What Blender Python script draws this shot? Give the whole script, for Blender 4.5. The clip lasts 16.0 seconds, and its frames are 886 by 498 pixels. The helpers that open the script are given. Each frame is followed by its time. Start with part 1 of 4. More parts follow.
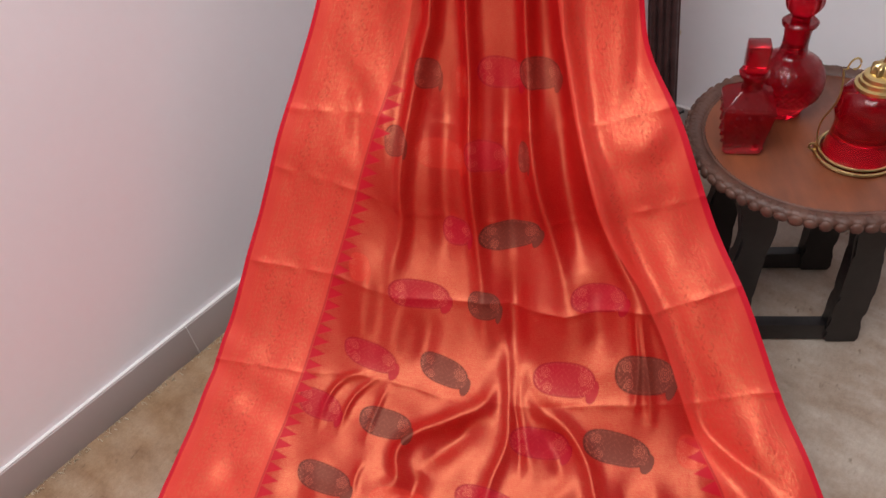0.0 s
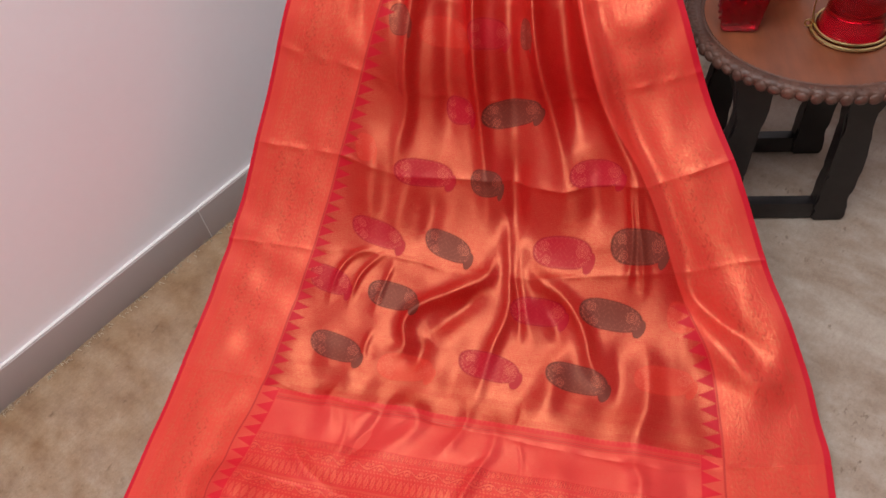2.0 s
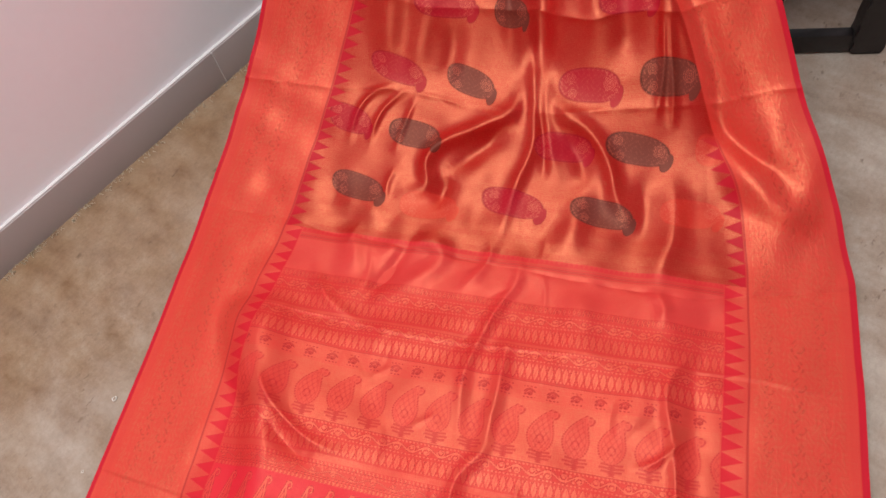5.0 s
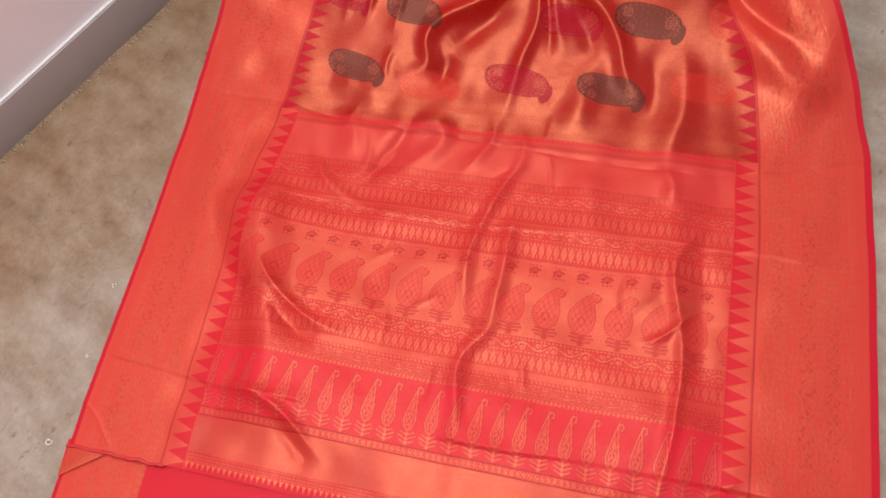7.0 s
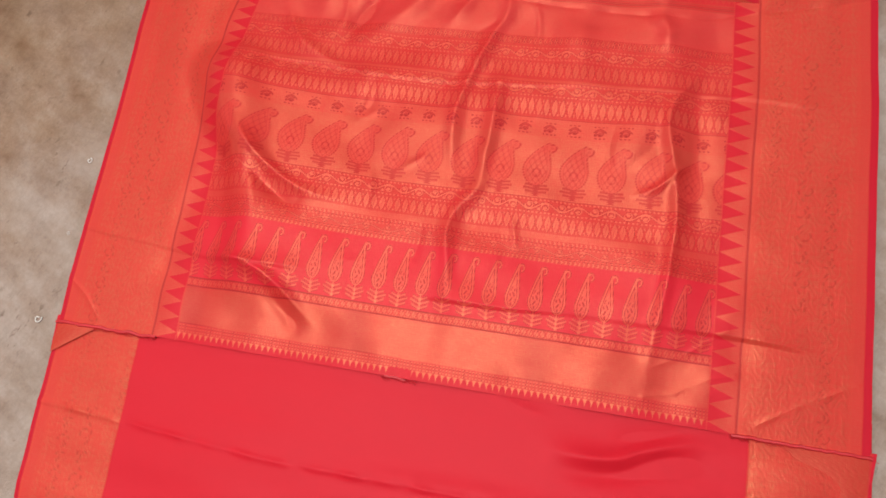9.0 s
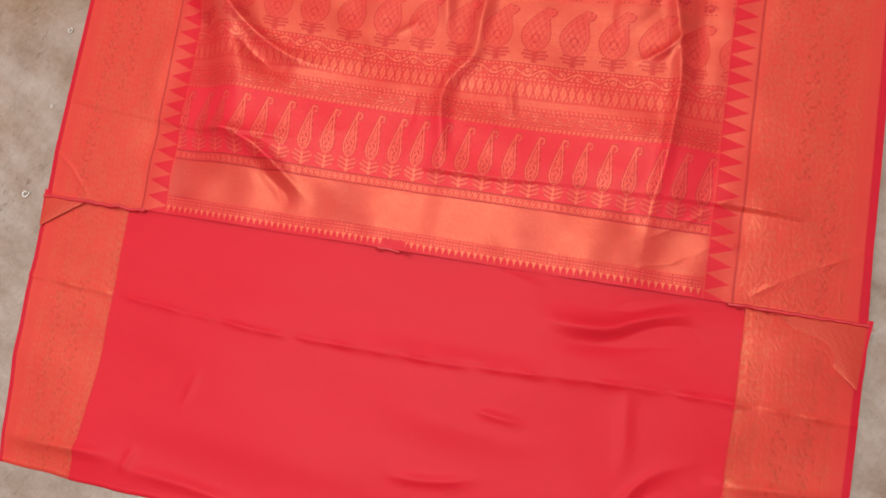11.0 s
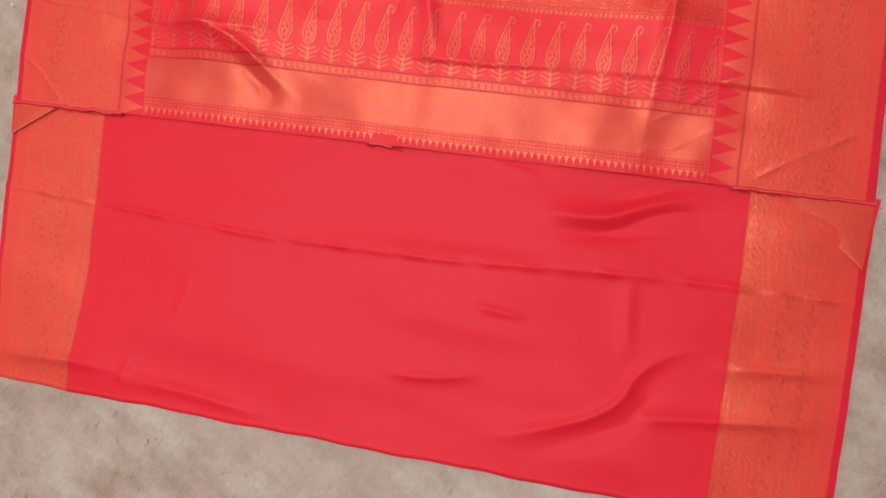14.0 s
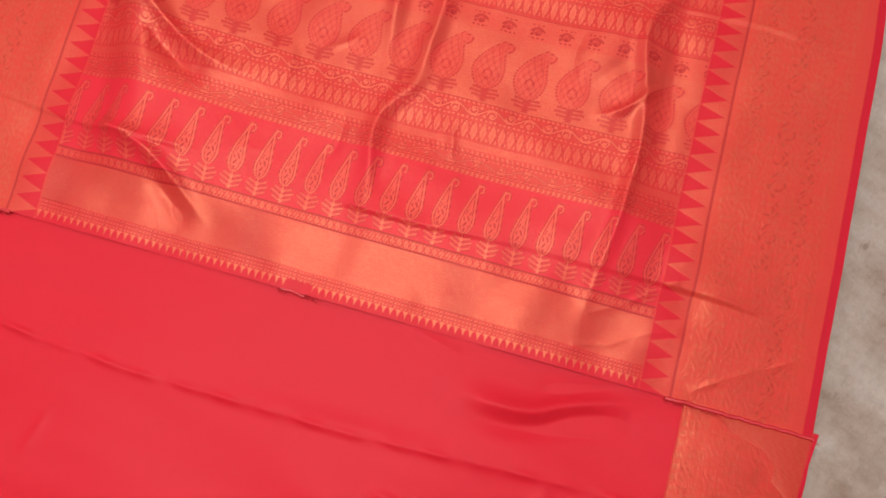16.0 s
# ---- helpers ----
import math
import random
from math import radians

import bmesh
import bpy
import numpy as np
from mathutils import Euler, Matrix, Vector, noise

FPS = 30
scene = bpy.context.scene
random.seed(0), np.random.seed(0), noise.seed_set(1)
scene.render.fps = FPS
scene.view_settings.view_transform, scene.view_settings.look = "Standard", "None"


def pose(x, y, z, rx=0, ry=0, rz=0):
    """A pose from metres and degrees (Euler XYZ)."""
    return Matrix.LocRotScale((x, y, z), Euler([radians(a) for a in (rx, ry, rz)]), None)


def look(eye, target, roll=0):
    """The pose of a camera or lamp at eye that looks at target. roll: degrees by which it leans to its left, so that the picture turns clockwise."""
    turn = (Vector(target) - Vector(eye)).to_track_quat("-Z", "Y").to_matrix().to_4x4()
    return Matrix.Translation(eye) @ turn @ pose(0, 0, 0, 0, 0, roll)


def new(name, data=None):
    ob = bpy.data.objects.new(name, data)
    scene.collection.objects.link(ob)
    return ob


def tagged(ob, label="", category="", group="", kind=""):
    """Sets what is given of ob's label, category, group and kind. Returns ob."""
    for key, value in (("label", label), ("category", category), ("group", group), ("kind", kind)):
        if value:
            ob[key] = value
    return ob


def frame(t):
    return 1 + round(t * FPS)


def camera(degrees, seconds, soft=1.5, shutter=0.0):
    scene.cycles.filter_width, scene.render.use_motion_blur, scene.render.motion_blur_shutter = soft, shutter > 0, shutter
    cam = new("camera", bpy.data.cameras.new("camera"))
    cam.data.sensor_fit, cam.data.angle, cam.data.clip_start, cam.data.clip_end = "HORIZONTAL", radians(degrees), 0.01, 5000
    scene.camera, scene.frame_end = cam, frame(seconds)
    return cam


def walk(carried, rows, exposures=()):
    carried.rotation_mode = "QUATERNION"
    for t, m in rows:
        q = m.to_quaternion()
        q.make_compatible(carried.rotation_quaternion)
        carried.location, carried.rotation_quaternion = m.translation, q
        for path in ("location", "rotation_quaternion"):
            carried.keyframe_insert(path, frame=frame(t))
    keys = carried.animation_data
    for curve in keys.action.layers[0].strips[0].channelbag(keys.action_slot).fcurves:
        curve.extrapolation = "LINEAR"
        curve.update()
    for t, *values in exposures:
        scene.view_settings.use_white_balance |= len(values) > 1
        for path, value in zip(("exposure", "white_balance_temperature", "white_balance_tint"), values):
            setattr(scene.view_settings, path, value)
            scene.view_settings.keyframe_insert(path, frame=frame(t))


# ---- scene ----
cam = camera(61.3, 16.0)
PATH = [
    (0, (0.128, -0.05, 1.198), (0.247, 1.385, -0.19), -8.5),
    (0.5, (0.123, -0.071, 1.194), (0.231, 1.327, -0.233), -8.7),
    (1, (0.117, -0.088, 1.197), (0.211, 1.262, -0.276), -8.9),
    (1.5, (0.109, -0.113, 1.195), (0.194, 1.2, -0.311), -9.4),
    (2, (0.099, -0.133, 1.192), (0.179, 1.143, -0.346), -9.6),
    (2.5, (0.095, -0.148, 1.18), (0.157, 1.096, -0.384), -10.0),
    (3, (0.086, -0.158, 1.169), (0.131, 1.05, -0.424), -10.5),
    (3.5, (0.081, -0.165, 1.16), (0.106, 1.005, -0.462), -11.4),
    (6, (0.048, -0.207, 1.104), (0.007, 0.745, -0.655), -15.2),
    (6.5, (0.044, -0.217, 1.09), (-0.011, 0.689, -0.693), -16.2),
    (7, (0.04, -0.221, 1.077), (-0.024, 0.628, -0.733), -17.3),
    (7.5, (0.039, -0.229, 1.062), (-0.037, 0.565, -0.772), -19.0),
    (8, (0.038, -0.235, 1.051), (-0.052, 0.496, -0.808), -20.8),
    (8.5, (0.034, -0.247, 1.04), (-0.065, 0.418, -0.844), -22.7),
    (9, (0.035, -0.258, 1.026), (-0.084, 0.336, -0.88), -25.9),
    (9.5, (0.037, -0.273, 1.013), (-0.101, 0.263, -0.909), -29.2),
    (12, (0.013, -0.335, 0.978), (-0.188, -0.039, -0.989), -47.1),
    (12.5, (0.006, -0.346, 0.973), (-0.204, -0.091, -1.0), -51.9),
    (13, (0.002, -0.355, 0.965), (-0.216, -0.137, -1.012), -58.3),
    (13.5, (0.005, -0.357, 0.957), (-0.223, -0.17, -1.022), -65.7),
    (14, (0.006, -0.331, 0.955), (-0.202, -0.171, -1.027), -68.2),
    (14.5, (0.016, -0.309, 0.946), (-0.142, -0.099, -1.037), -51.7),
    (15, (0.03, -0.293, 0.929), (-0.069, 0.0, -1.047), -31.2),
    (15.5, (0.039, -0.266, 0.907), (-0.009, 0.074, -1.063), -18.2),
    (16, (0.047, -0.247, 0.873), (0.044, 0.142, -1.089), -8.4),
]
walk(cam, [(t, look(eye, target, roll)) for t, eye, target, roll in PATH])

# ---- light ----
world = bpy.data.worlds.new("world")
scene.world = world
world.use_nodes = True
sky = world.node_tree.nodes.new("ShaderNodeTexSky")
sky.sky_type, sky.sun_disc, sky.sun_elevation, sky.sun_rotation = "NISHITA", False, radians(40), radians(200)
world.node_tree.links.new(sky.outputs[0], world.node_tree.nodes["Background"].inputs[0])
world.node_tree.nodes["Background"].inputs[1].default_value = 0.1

# The room's own frame: x along the back wall, y along the side wall, origin in the corner.
ROOM = pose(0.583, 1.797, 0, 0, 0, -50)
ROOM_X, ROOM_Y, ROOM_Z = 3.4, -4.4, 2.75


def area_lamp(name, m, sx, sy, watts, colour):
    data = bpy.data.lights.new(name, "AREA")
    data.shape, data.size, data.size_y, data.energy, data.color = "RECTANGLE", sx, sy, watts, colour
    ob = new(name, data)
    ob.matrix_world = m
    return ob


area_lamp("ceiling_light", ROOM @ pose(0.90, -2.05, ROOM_Z - 0.09), 1.4, 1.8, 72.5, (0.94, 0.975, 1.0))


# ---- materials ----
def srgb(r, g, b):
    return tuple(((c / 255 + 0.055) / 1.055) ** 2.4 if c > 10 else c / 3294.6 for c in (r, g, b)) + (1.0,)


class Nodes:
    """A small hand for node trees: n(type, inputs..., attributes...)."""

    def __init__(self, name):
        self.mat = bpy.data.materials.new(name)
        self.mat.use_nodes = True
        self.tree = self.mat.node_tree
        self.bsdf = self.tree.nodes["Principled BSDF"]

    def put(self, socket, value):
        if isinstance(value, bpy.types.NodeSocket):
            self.tree.links.new(value, socket)
        else:
            socket.default_value = value

    def noise(self, vec, scale, detail=4.0, rough=0.55):
        n = self.tree.nodes.new("ShaderNodeTexNoise")
        self.put(n.inputs["Vector"], vec)
        n.inputs["Scale"].default_value, n.inputs["Detail"].default_value, n.inputs["Roughness"].default_value = scale, detail, rough
        return n.outputs["Fac"]

    def coords(self, which="Object"):
        return self.tree.nodes.new("ShaderNodeTexCoord").outputs[which]

    def mapped(self, vec, scale, rz=0.0):
        n = self.tree.nodes.new("ShaderNodeMapping")
        self.put(n.inputs["Vector"], vec)
        n.inputs["Scale"].default_value, n.inputs["Rotation"].default_value = scale, (0, 0, radians(rz))
        return n.outputs[0]

    def ramp(self, fac, stops):
        n = self.tree.nodes.new("ShaderNodeValToRGB")
        self.put(n.inputs[0], fac)
        while len(n.color_ramp.elements) < len(stops):
            n.color_ramp.elements.new(0.5)
        for e, (at, colour) in zip(n.color_ramp.elements, stops):
            e.position, e.color = at, colour if len(colour) == 4 else (*colour, 1)
        return n.outputs[0]

    def math(self, op, a, b=0.0, clamp=False):
        n = self.tree.nodes.new("ShaderNodeMath")
        n.operation, n.use_clamp = op, clamp
        self.put(n.inputs[0], a), self.put(n.inputs[1], b)
        return n.outputs[0]

    def mix(self, fac, a, b, blend="MIX"):
        n = self.tree.nodes.new("ShaderNodeMix")
        n.data_type, n.blend_type = "RGBA", blend
        self.put(n.inputs[0], fac), self.put(n.inputs[6], a), self.put(n.inputs[7], b)
        return n.outputs[2]

    def attr(self, name, out="Color"):
        n = self.tree.nodes.new("ShaderNodeAttribute")
        n.attribute_name = name
        return n.outputs[out]

    def bump(self, height, strength=0.3, distance=0.002):
        n = self.tree.nodes.new("ShaderNodeBump")
        n.inputs["Strength"].default_value, n.inputs["Distance"].default_value = strength, distance
        self.put(n.inputs["Height"], height)
        self.put(self.bsdf.inputs["Normal"], n.outputs[0])

    def set(self, **values):
        for key, value in values.items():
            self.put(self.bsdf.inputs[key.replace("_", " ")], value)
        return self


def plaster(name, colour):
    n = Nodes(name)
    co = n.coords()
    a = n.noise(co, 1.3, 3)
    b = n.noise(co, 45, 4)
    dark = tuple(0.95 * c for c in colour[:3]) + (1,)
    n.set(Base_Color=n.ramp(n.math("ADD", n.math("MULTIPLY", a, 0.75), n.math("MULTIPLY", b, 0.25)), [(0.3, dark), (0.7, colour)]), Roughness=0.55)
    n.bump(b, 0.08, 0.001)
    return n.mat


def rug_material():
    n = Nodes("distressed_rug")
    co = n.coords()
    big = n.noise(co, 2.2, 4, 0.55)
    mid = n.noise(n.mapped(co, (1, 1.4, 1), 35), 7, 5, 0.6)
    patchy = n.noise(n.mapped(co, (1.0, 1.3, 1), -20), 15, 6, 0.66)
    fine = n.noise(co, 300, 3, 0.7)
    pile = n.noise(n.mapped(co, (1.0, 0.45, 1), 20), 150, 4, 0.65)
    base = n.ramp(mid, [(0.30, srgb(147, 126, 110)), (0.5, srgb(171, 152, 137)), (0.7, srgb(186, 171, 158))])
    brown = n.ramp(patchy, [(0.32, srgb(132, 107, 88)), (0.5, srgb(162, 141, 124)), (0.68, srgb(184, 169, 156))])
    col = n.mix(n.ramp(big, [(0.38, (0.12,) * 3), (0.62, (0.62,) * 3)]), base, brown)
    # pale brushed streaks
    streak = n.noise(n.mapped(co, (1.0, 3.6, 1), 28), 2.6, 5, 0.6)
    col = n.mix(n.ramp(streak, [(0.50, (0.0,) * 3), (0.66, (0.5,) * 3)]), col, srgb(194, 180, 167))
    # the ochre-dyed strip along the side wall
    sep = n.tree.nodes.new("ShaderNodeSeparateXYZ")
    n.put(sep.inputs[0], co)
    edge = n.math("ADD", sep.outputs[0], n.math("MULTIPLY", n.math("SUBTRACT", mid, 0.5), 0.45))
    ochre = n.ramp(n.math("DIVIDE", edge, 1.0), [(0.0, (0.8,) * 3), (0.22, (0.6,) * 3), (0.42, (0.15,) * 3), (0.6, (0.0,) * 3)])
    col = n.mix(ochre, col, n.ramp(patchy, [(0.3, srgb(124, 88, 56)), (0.55, srgb(150, 117, 85)), (0.75, srgb(165, 137, 107))]))
    # short dark gaps where the pile parts, in loose clusters
    crack = n.noise(n.mapped(co, (1.0, 0.5, 1), 15), 85, 3, 0.6)
    cluster = n.noise(co, 9, 3, 0.6)
    gaps = n.math("MULTIPLY", n.ramp(crack, [(0.60, (0.0,) * 3), (0.70, (1.0,) * 3)]), n.ramp(cluster, [(0.5, (0.0,) * 3), (0.62, (0.6,) * 3)]))
    col = n.mix(gaps, col, srgb(105, 83, 66))
    col = n.mix(0.16, col, n.ramp(fine, [(0.3, (0.3,) * 3), (0.7, (1.0,) * 3)]), "MULTIPLY")
    col = n.mix(0.14, col, n.ramp(pile, [(0.32, (0.3,) * 3), (0.55, (1.0,) * 3)]), "MULTIPLY")
    n.set(Base_Color=col, Roughness=0.95, Specular_IOR_Level=0.15)
    n.bump(n.math("SUBTRACT", n.math("ADD", n.math("MULTIPLY", fine, 0.4), n.math("MULTIPLY", pile, 0.6)), gaps), 0.5, 0.004)
    return n.mat


def silk_material():
    """Silk with woven-in gold thread: thread colour and gold share come from the weave."""
    n = Nodes("brocade_silk")
    uv = n.coords("UV")
    grain = n.noise(n.mapped(uv, (1500, 90, 1)), 1.0, 2)
    slub = n.noise(n.mapped(uv, (40, 900, 1)), 1.0, 2)
    patch = n.noise(n.mapped(uv, (6, 6, 1)), 1.0, 4)
    zari = n.attr("zari", "Fac")
    flick = n.math("MULTIPLY", zari, n.ramp(n.math("ADD", n.math("MULTIPLY", grain, 0.6), n.math("MULTIPLY", slub, 0.4)), [(0.34, (0.45,) * 3), (0.66, (1.25,) * 3)]))
    cloud = n.noise(n.mapped(uv, (22, 60, 1)), 1.0, 5, 0.65)
    flick = n.math("MULTIPLY", flick, n.ramp(cloud, [(0.3, (0.84,) * 3), (0.7, (1.12,) * 3)]))
    speck = n.noise(n.mapped(uv, (160, 620, 1)), 1.0, 3, 0.6)
    flick = n.math("MULTIPLY", flick, n.ramp(speck, [(0.32, (0.72,) * 3), (0.68, (1.2,) * 3)]))
    gold = n.mix(patch, srgb(192, 119, 82), srgb(216, 149, 104))
    n.set(Base_Color=n.attr("thread"), Roughness=0.55, Specular_IOR_Level=0.18)
    metal = n.tree.nodes.new("ShaderNodeBsdfPrincipled")
    n.put(metal.inputs["Base Color"], n.mix(0.16, gold, n.attr("thread")))
    metal.inputs["Metallic"].default_value, metal.inputs["Roughness"].default_value, metal.inputs["Anisotropic"].default_value = 1.0, 0.40, 0.86
    # the gold weft runs across, so its gleam follows the pleats
    lie = n.tree.nodes.new("ShaderNodeTangent")
    lie.direction_type, lie.uv_map = "UV_MAP", "cloth"
    n.put(metal.inputs["Tangent"], lie.outputs[0])
    metal.inputs["Anisotropic Rotation"].default_value = 0.25
    n.bump(n.math("ADD", n.math("MULTIPLY", zari, 0.7), n.math("MULTIPLY", grain, 0.2)), 0.62, 0.0011)
    n.tree.links.new(n.bsdf.inputs["Normal"].links[0].from_socket, metal.inputs["Normal"])
    mixed = n.tree.nodes.new("ShaderNodeMixShader")
    n.put(mixed.inputs[0], n.math("MULTIPLY", flick, 0.9, True))
    n.tree.links.new(n.bsdf.outputs[0], mixed.inputs[1])
    n.tree.links.new(metal.outputs[0], mixed.inputs[2])
    out = next(o for o in n.tree.nodes if o.type == "OUTPUT_MATERIAL")
    n.tree.links.new(mixed.outputs[0], out.inputs["Surface"])
    return n.mat


def wood_material(name, a, b, rough, scale=1.0):
    n = Nodes(name)
    co = n.coords()
    grain = n.noise(n.mapped(co, (22 * scale, 3 * scale, 22 * scale), 20), 1.0, 6, 0.65)
    spots = n.noise(co, 14, 5)
    wear = n.noise(co, 90, 3)
    col = n.ramp(n.math("ADD", n.math("MULTIPLY", grain, 0.7), n.math("MULTIPLY", spots, 0.3)), [(0.32, a), (0.68, b)])
    n.set(Base_Color=col, Roughness=n.math("ADD", rough - 0.1, n.math("MULTIPLY", wear, 0.25)))
    n.bump(n.math("ADD", grain, n.math("MULTIPLY", wear, 0.4)), 0.25, 0.001)
    return n.mat


def glass_material():
    n = Nodes("ruby_glass")
    co = n.coords()
    depth = n.noise(co, 18, 2)
    n.set(Base_Color=n.mix(depth, srgb(168, 6, 24), srgb(200, 14, 34)), Roughness=0.10, IOR=1.45, Specular_IOR_Level=0.3, Transmission_Weight=0.82)
    n.bump(n.noise(co, 70, 2), 0.12, 0.001)
    return n.mat


def metal_material(name, colour, rough):
    n = Nodes(name)
    n.set(Base_Color=n.mix(n.noise(n.coords(), 60, 4), colour, tuple(0.7 * c for c in colour[:3]) + (1,)), Metallic=1.0, Roughness=rough)
    return n.mat


WALL_PAINT = plaster("wall_paint", srgb(243, 238, 241))
CEILING_PAINT = plaster("ceiling_paint", srgb(232, 230, 228))
# colour of the unseen walls, kept dark so the silk mirrors less light
UNSEEN_WALL_TAUPE = plaster("unseen_wall_taupe", srgb(116, 106, 104))
SKIRTING_TILE = plaster("skirting_tile", srgb(170, 156, 152))
SKIRTING_CAP = plaster("skirting_cap", srgb(222, 216, 214))
RUG = rug_material()
SILK = silk_material()
DARK_WOOD = wood_material("black_lacquered_wood", srgb(20, 16, 17), srgb(40, 34, 34), 0.38)
POST_WOOD = wood_material("dark_walnut", srgb(54, 36, 36), srgb(104, 76, 74), 0.3)
TOP_WOOD = wood_material("polished_sheesham", srgb(86, 44, 26), srgb(138, 76, 48), 0.36, 0.6)
RIM_WOOD = wood_material("carved_rim_wood", srgb(58, 36, 30), srgb(112, 76, 62), 0.5)
RUBY = glass_material()
BRASS = metal_material("brass", srgb(226, 200, 140), 0.3)
FRAY = plaster("frayed_thread", srgb(196, 34, 40))
RUG_YARN = plaster("rug_yarn", srgb(188, 170, 146))


# ---- mesh helpers ----
def link_mesh(name, bm, material, parent=None, m=None, smooth=True, label=""):
    mesh = bpy.data.meshes.new(name)
    bmesh.ops.recalc_face_normals(bm, faces=bm.faces)
    bm.to_mesh(mesh)
    bm.free()
    mesh.materials.append(material)
    if smooth:
        mesh.shade_smooth()
        mesh.set_sharp_from_angle(angle=radians(42))
    ob = new(name, mesh)
    if parent:
        ob.parent = parent
    if m is not None:
        ob.matrix_basis = m
    if label:
        ob["label"] = label
    return ob


def part(name, bm, material, parent, label="", m=None):
    return link_mesh(name, bm, material, parent, m, True, label)


def thing(name, m, label, category, group=""):
    ob = new(name)
    ob.matrix_basis = m
    ob.empty_display_size = 0.05
    return tagged(ob, label, category, group)


def box(bm, lo, hi, bevel=0.0):
    made = bmesh.ops.create_cube(bm, size=1.0)["verts"]
    for v in made:
        v.co = Vector([lo[i] + (v.co[i] + 0.5) * (hi[i] - lo[i]) for i in range(3)])
    if bevel:
        edges = {e for v in made for e in v.link_edges}
        bmesh.ops.bevel(bm, geom=list(edges), offset=bevel, segments=2, affect="EDGES", profile=0.6)
    return bm


def boxed(lo, hi, bevel=0.0):
    return box(bmesh.new(), lo, hi, bevel)


def lathe(profile, steps=48, wobble=None, bm=None, closed=False):
    """Turns (radius, z) rows round z; wobble(angle, r, z) gives the radius."""
    bm = bm or bmesh.new()
    rings = []
    for r, z in profile:
        ring = []
        for k in range(steps):
            a = 2 * math.pi * k / steps
            rr = wobble(a, r, z) if wobble else r
            ring.append(bm.verts.new((rr * math.cos(a), rr * math.sin(a), z)))
        rings.append(ring)
    for lo, hi in zip(rings, rings[1:]):
        for k in range(steps):
            bm.faces.new((lo[k], lo[(k + 1) % steps], hi[(k + 1) % steps], hi[k]))
    if closed:
        bm.faces.new(rings[0][::-1])
        bm.faces.new(rings[-1])
    return bm


def tube(points, radius, steps=10, bm=None, loop=False):
    """A round wire along points."""
    bm = bm or bmesh.new()
    pts = [Vector(p) for p in points]
    rings = []
    for i, p in enumerate(pts):
        ahead = (pts[(i + 1) % len(pts)] if loop or i + 1 < len(pts) else p) - (pts[i - 1] if loop or i else p)
        q = ahead.to_track_quat("Z", "Y")
        rings.append([bm.verts.new(p + q @ Vector((radius * math.cos(2 * math.pi * k / steps), radius * math.sin(2 * math.pi * k / steps), 0))) for k in range(steps)])
    pairs = list(zip(rings, rings[1:])) + ([(rings[-1], rings[0])] if loop else [])
    for lo, hi in pairs:
        for k in range(steps):
            bm.faces.new((lo[k], lo[(k + 1) % steps], hi[(k + 1) % steps], hi[k]))
    if not loop:
        bm.faces.new(rings[0][::-1])
        bm.faces.new(rings[-1])
    return bm


# ---- room ----
def structure(name, bm, material, label, category, smooth=False):
    ob = link_mesh(name, bm, material, None, ROOM, smooth)
    return tagged(ob, label, category, kind="structure")


structure("floor", boxed((-0.2, ROOM_Y - 0.2, -0.2), (ROOM_X + 0.2, 0.2, -0.012)), SKIRTING_TILE, "plain grey tiled floor under the rug", "floor")
structure("wall_side", boxed((-0.2, ROOM_Y - 0.2, -0.012), (0, 0.2, ROOM_Z)), WALL_PAINT, "pale pinkish grey painted wall beside the saree", "wall")
structure("wall_back", boxed((0, 0, -0.012), (ROOM_X + 0.2, 0.2, ROOM_Z)), WALL_PAINT, "pale grey painted wall behind the side table", "wall")
# Two unseen walls, added dark to dim reflections on the hanging silk.
structure("unseen_wall_far", boxed((ROOM_X, ROOM_Y - 0.2, -0.012), (ROOM_X + 0.2, 0, ROOM_Z)), UNSEEN_WALL_TAUPE, "unseen wall added across the room, dark taupe to dim reflections", "wall")
structure("unseen_wall_front", boxed((0, ROOM_Y - 0.2, -0.012), (ROOM_X, ROOM_Y, ROOM_Z)), UNSEEN_WALL_TAUPE, "unseen wall added opposite the corner, dark taupe to dim reflections", "wall")
structure("ceiling", boxed((-0.2, ROOM_Y - 0.2, ROOM_Z), (ROOM_X + 0.2, 0.2, ROOM_Z + 0.2)), CEILING_PAINT, "plain white painted ceiling", "ceiling")


def skirting():
    """Tile lengths with thin open joints and a white cap line, along the two walls in view."""
    top = 0.092
    side = tagged(new("baseboard_side"), "grey tile skirting with a thin white cap line", "skirting", kind="structure")
    side.matrix_basis = ROOM
    back = tagged(new("baseboard_back"), "grey tile skirting with a thin white cap line", "skirting", kind="structure")
    back.matrix_basis = ROOM
    cuts = [0.012, 0.58, 1.19, 1.80, 2.41, 3.02, 3.63, 4.24]
    for a, b in zip(cuts, cuts[1:]):
        part("tile", boxed((0.0005, -b + 0.0012, -0.012), (0.011, -a - 0.0012, top), 0.0012), SKIRTING_TILE, side)
        if b < ROOM_X:
            part("tile", boxed((a + 0.0012, -0.011, -0.012), (b - 0.0012, -0.0005, top), 0.0012), SKIRTING_TILE, back)
    part("grout_line", boxed((0.0002, -4.24, -0.012), (0.0095, -0.012, top - 0.002)), SKIRTING_CAP, side)
    part("cap_line", boxed((0.0002, -4.24, top + 0.0002), (0.0075, -0.012, top + 0.0022), 0.0008), SKIRTING_CAP, side)
    part("cap_line", boxed((0.012, -0.010, top + 0.0002), (3.3, -0.0002, top + 0.0022), 0.0008), SKIRTING_CAP, back)


skirting()


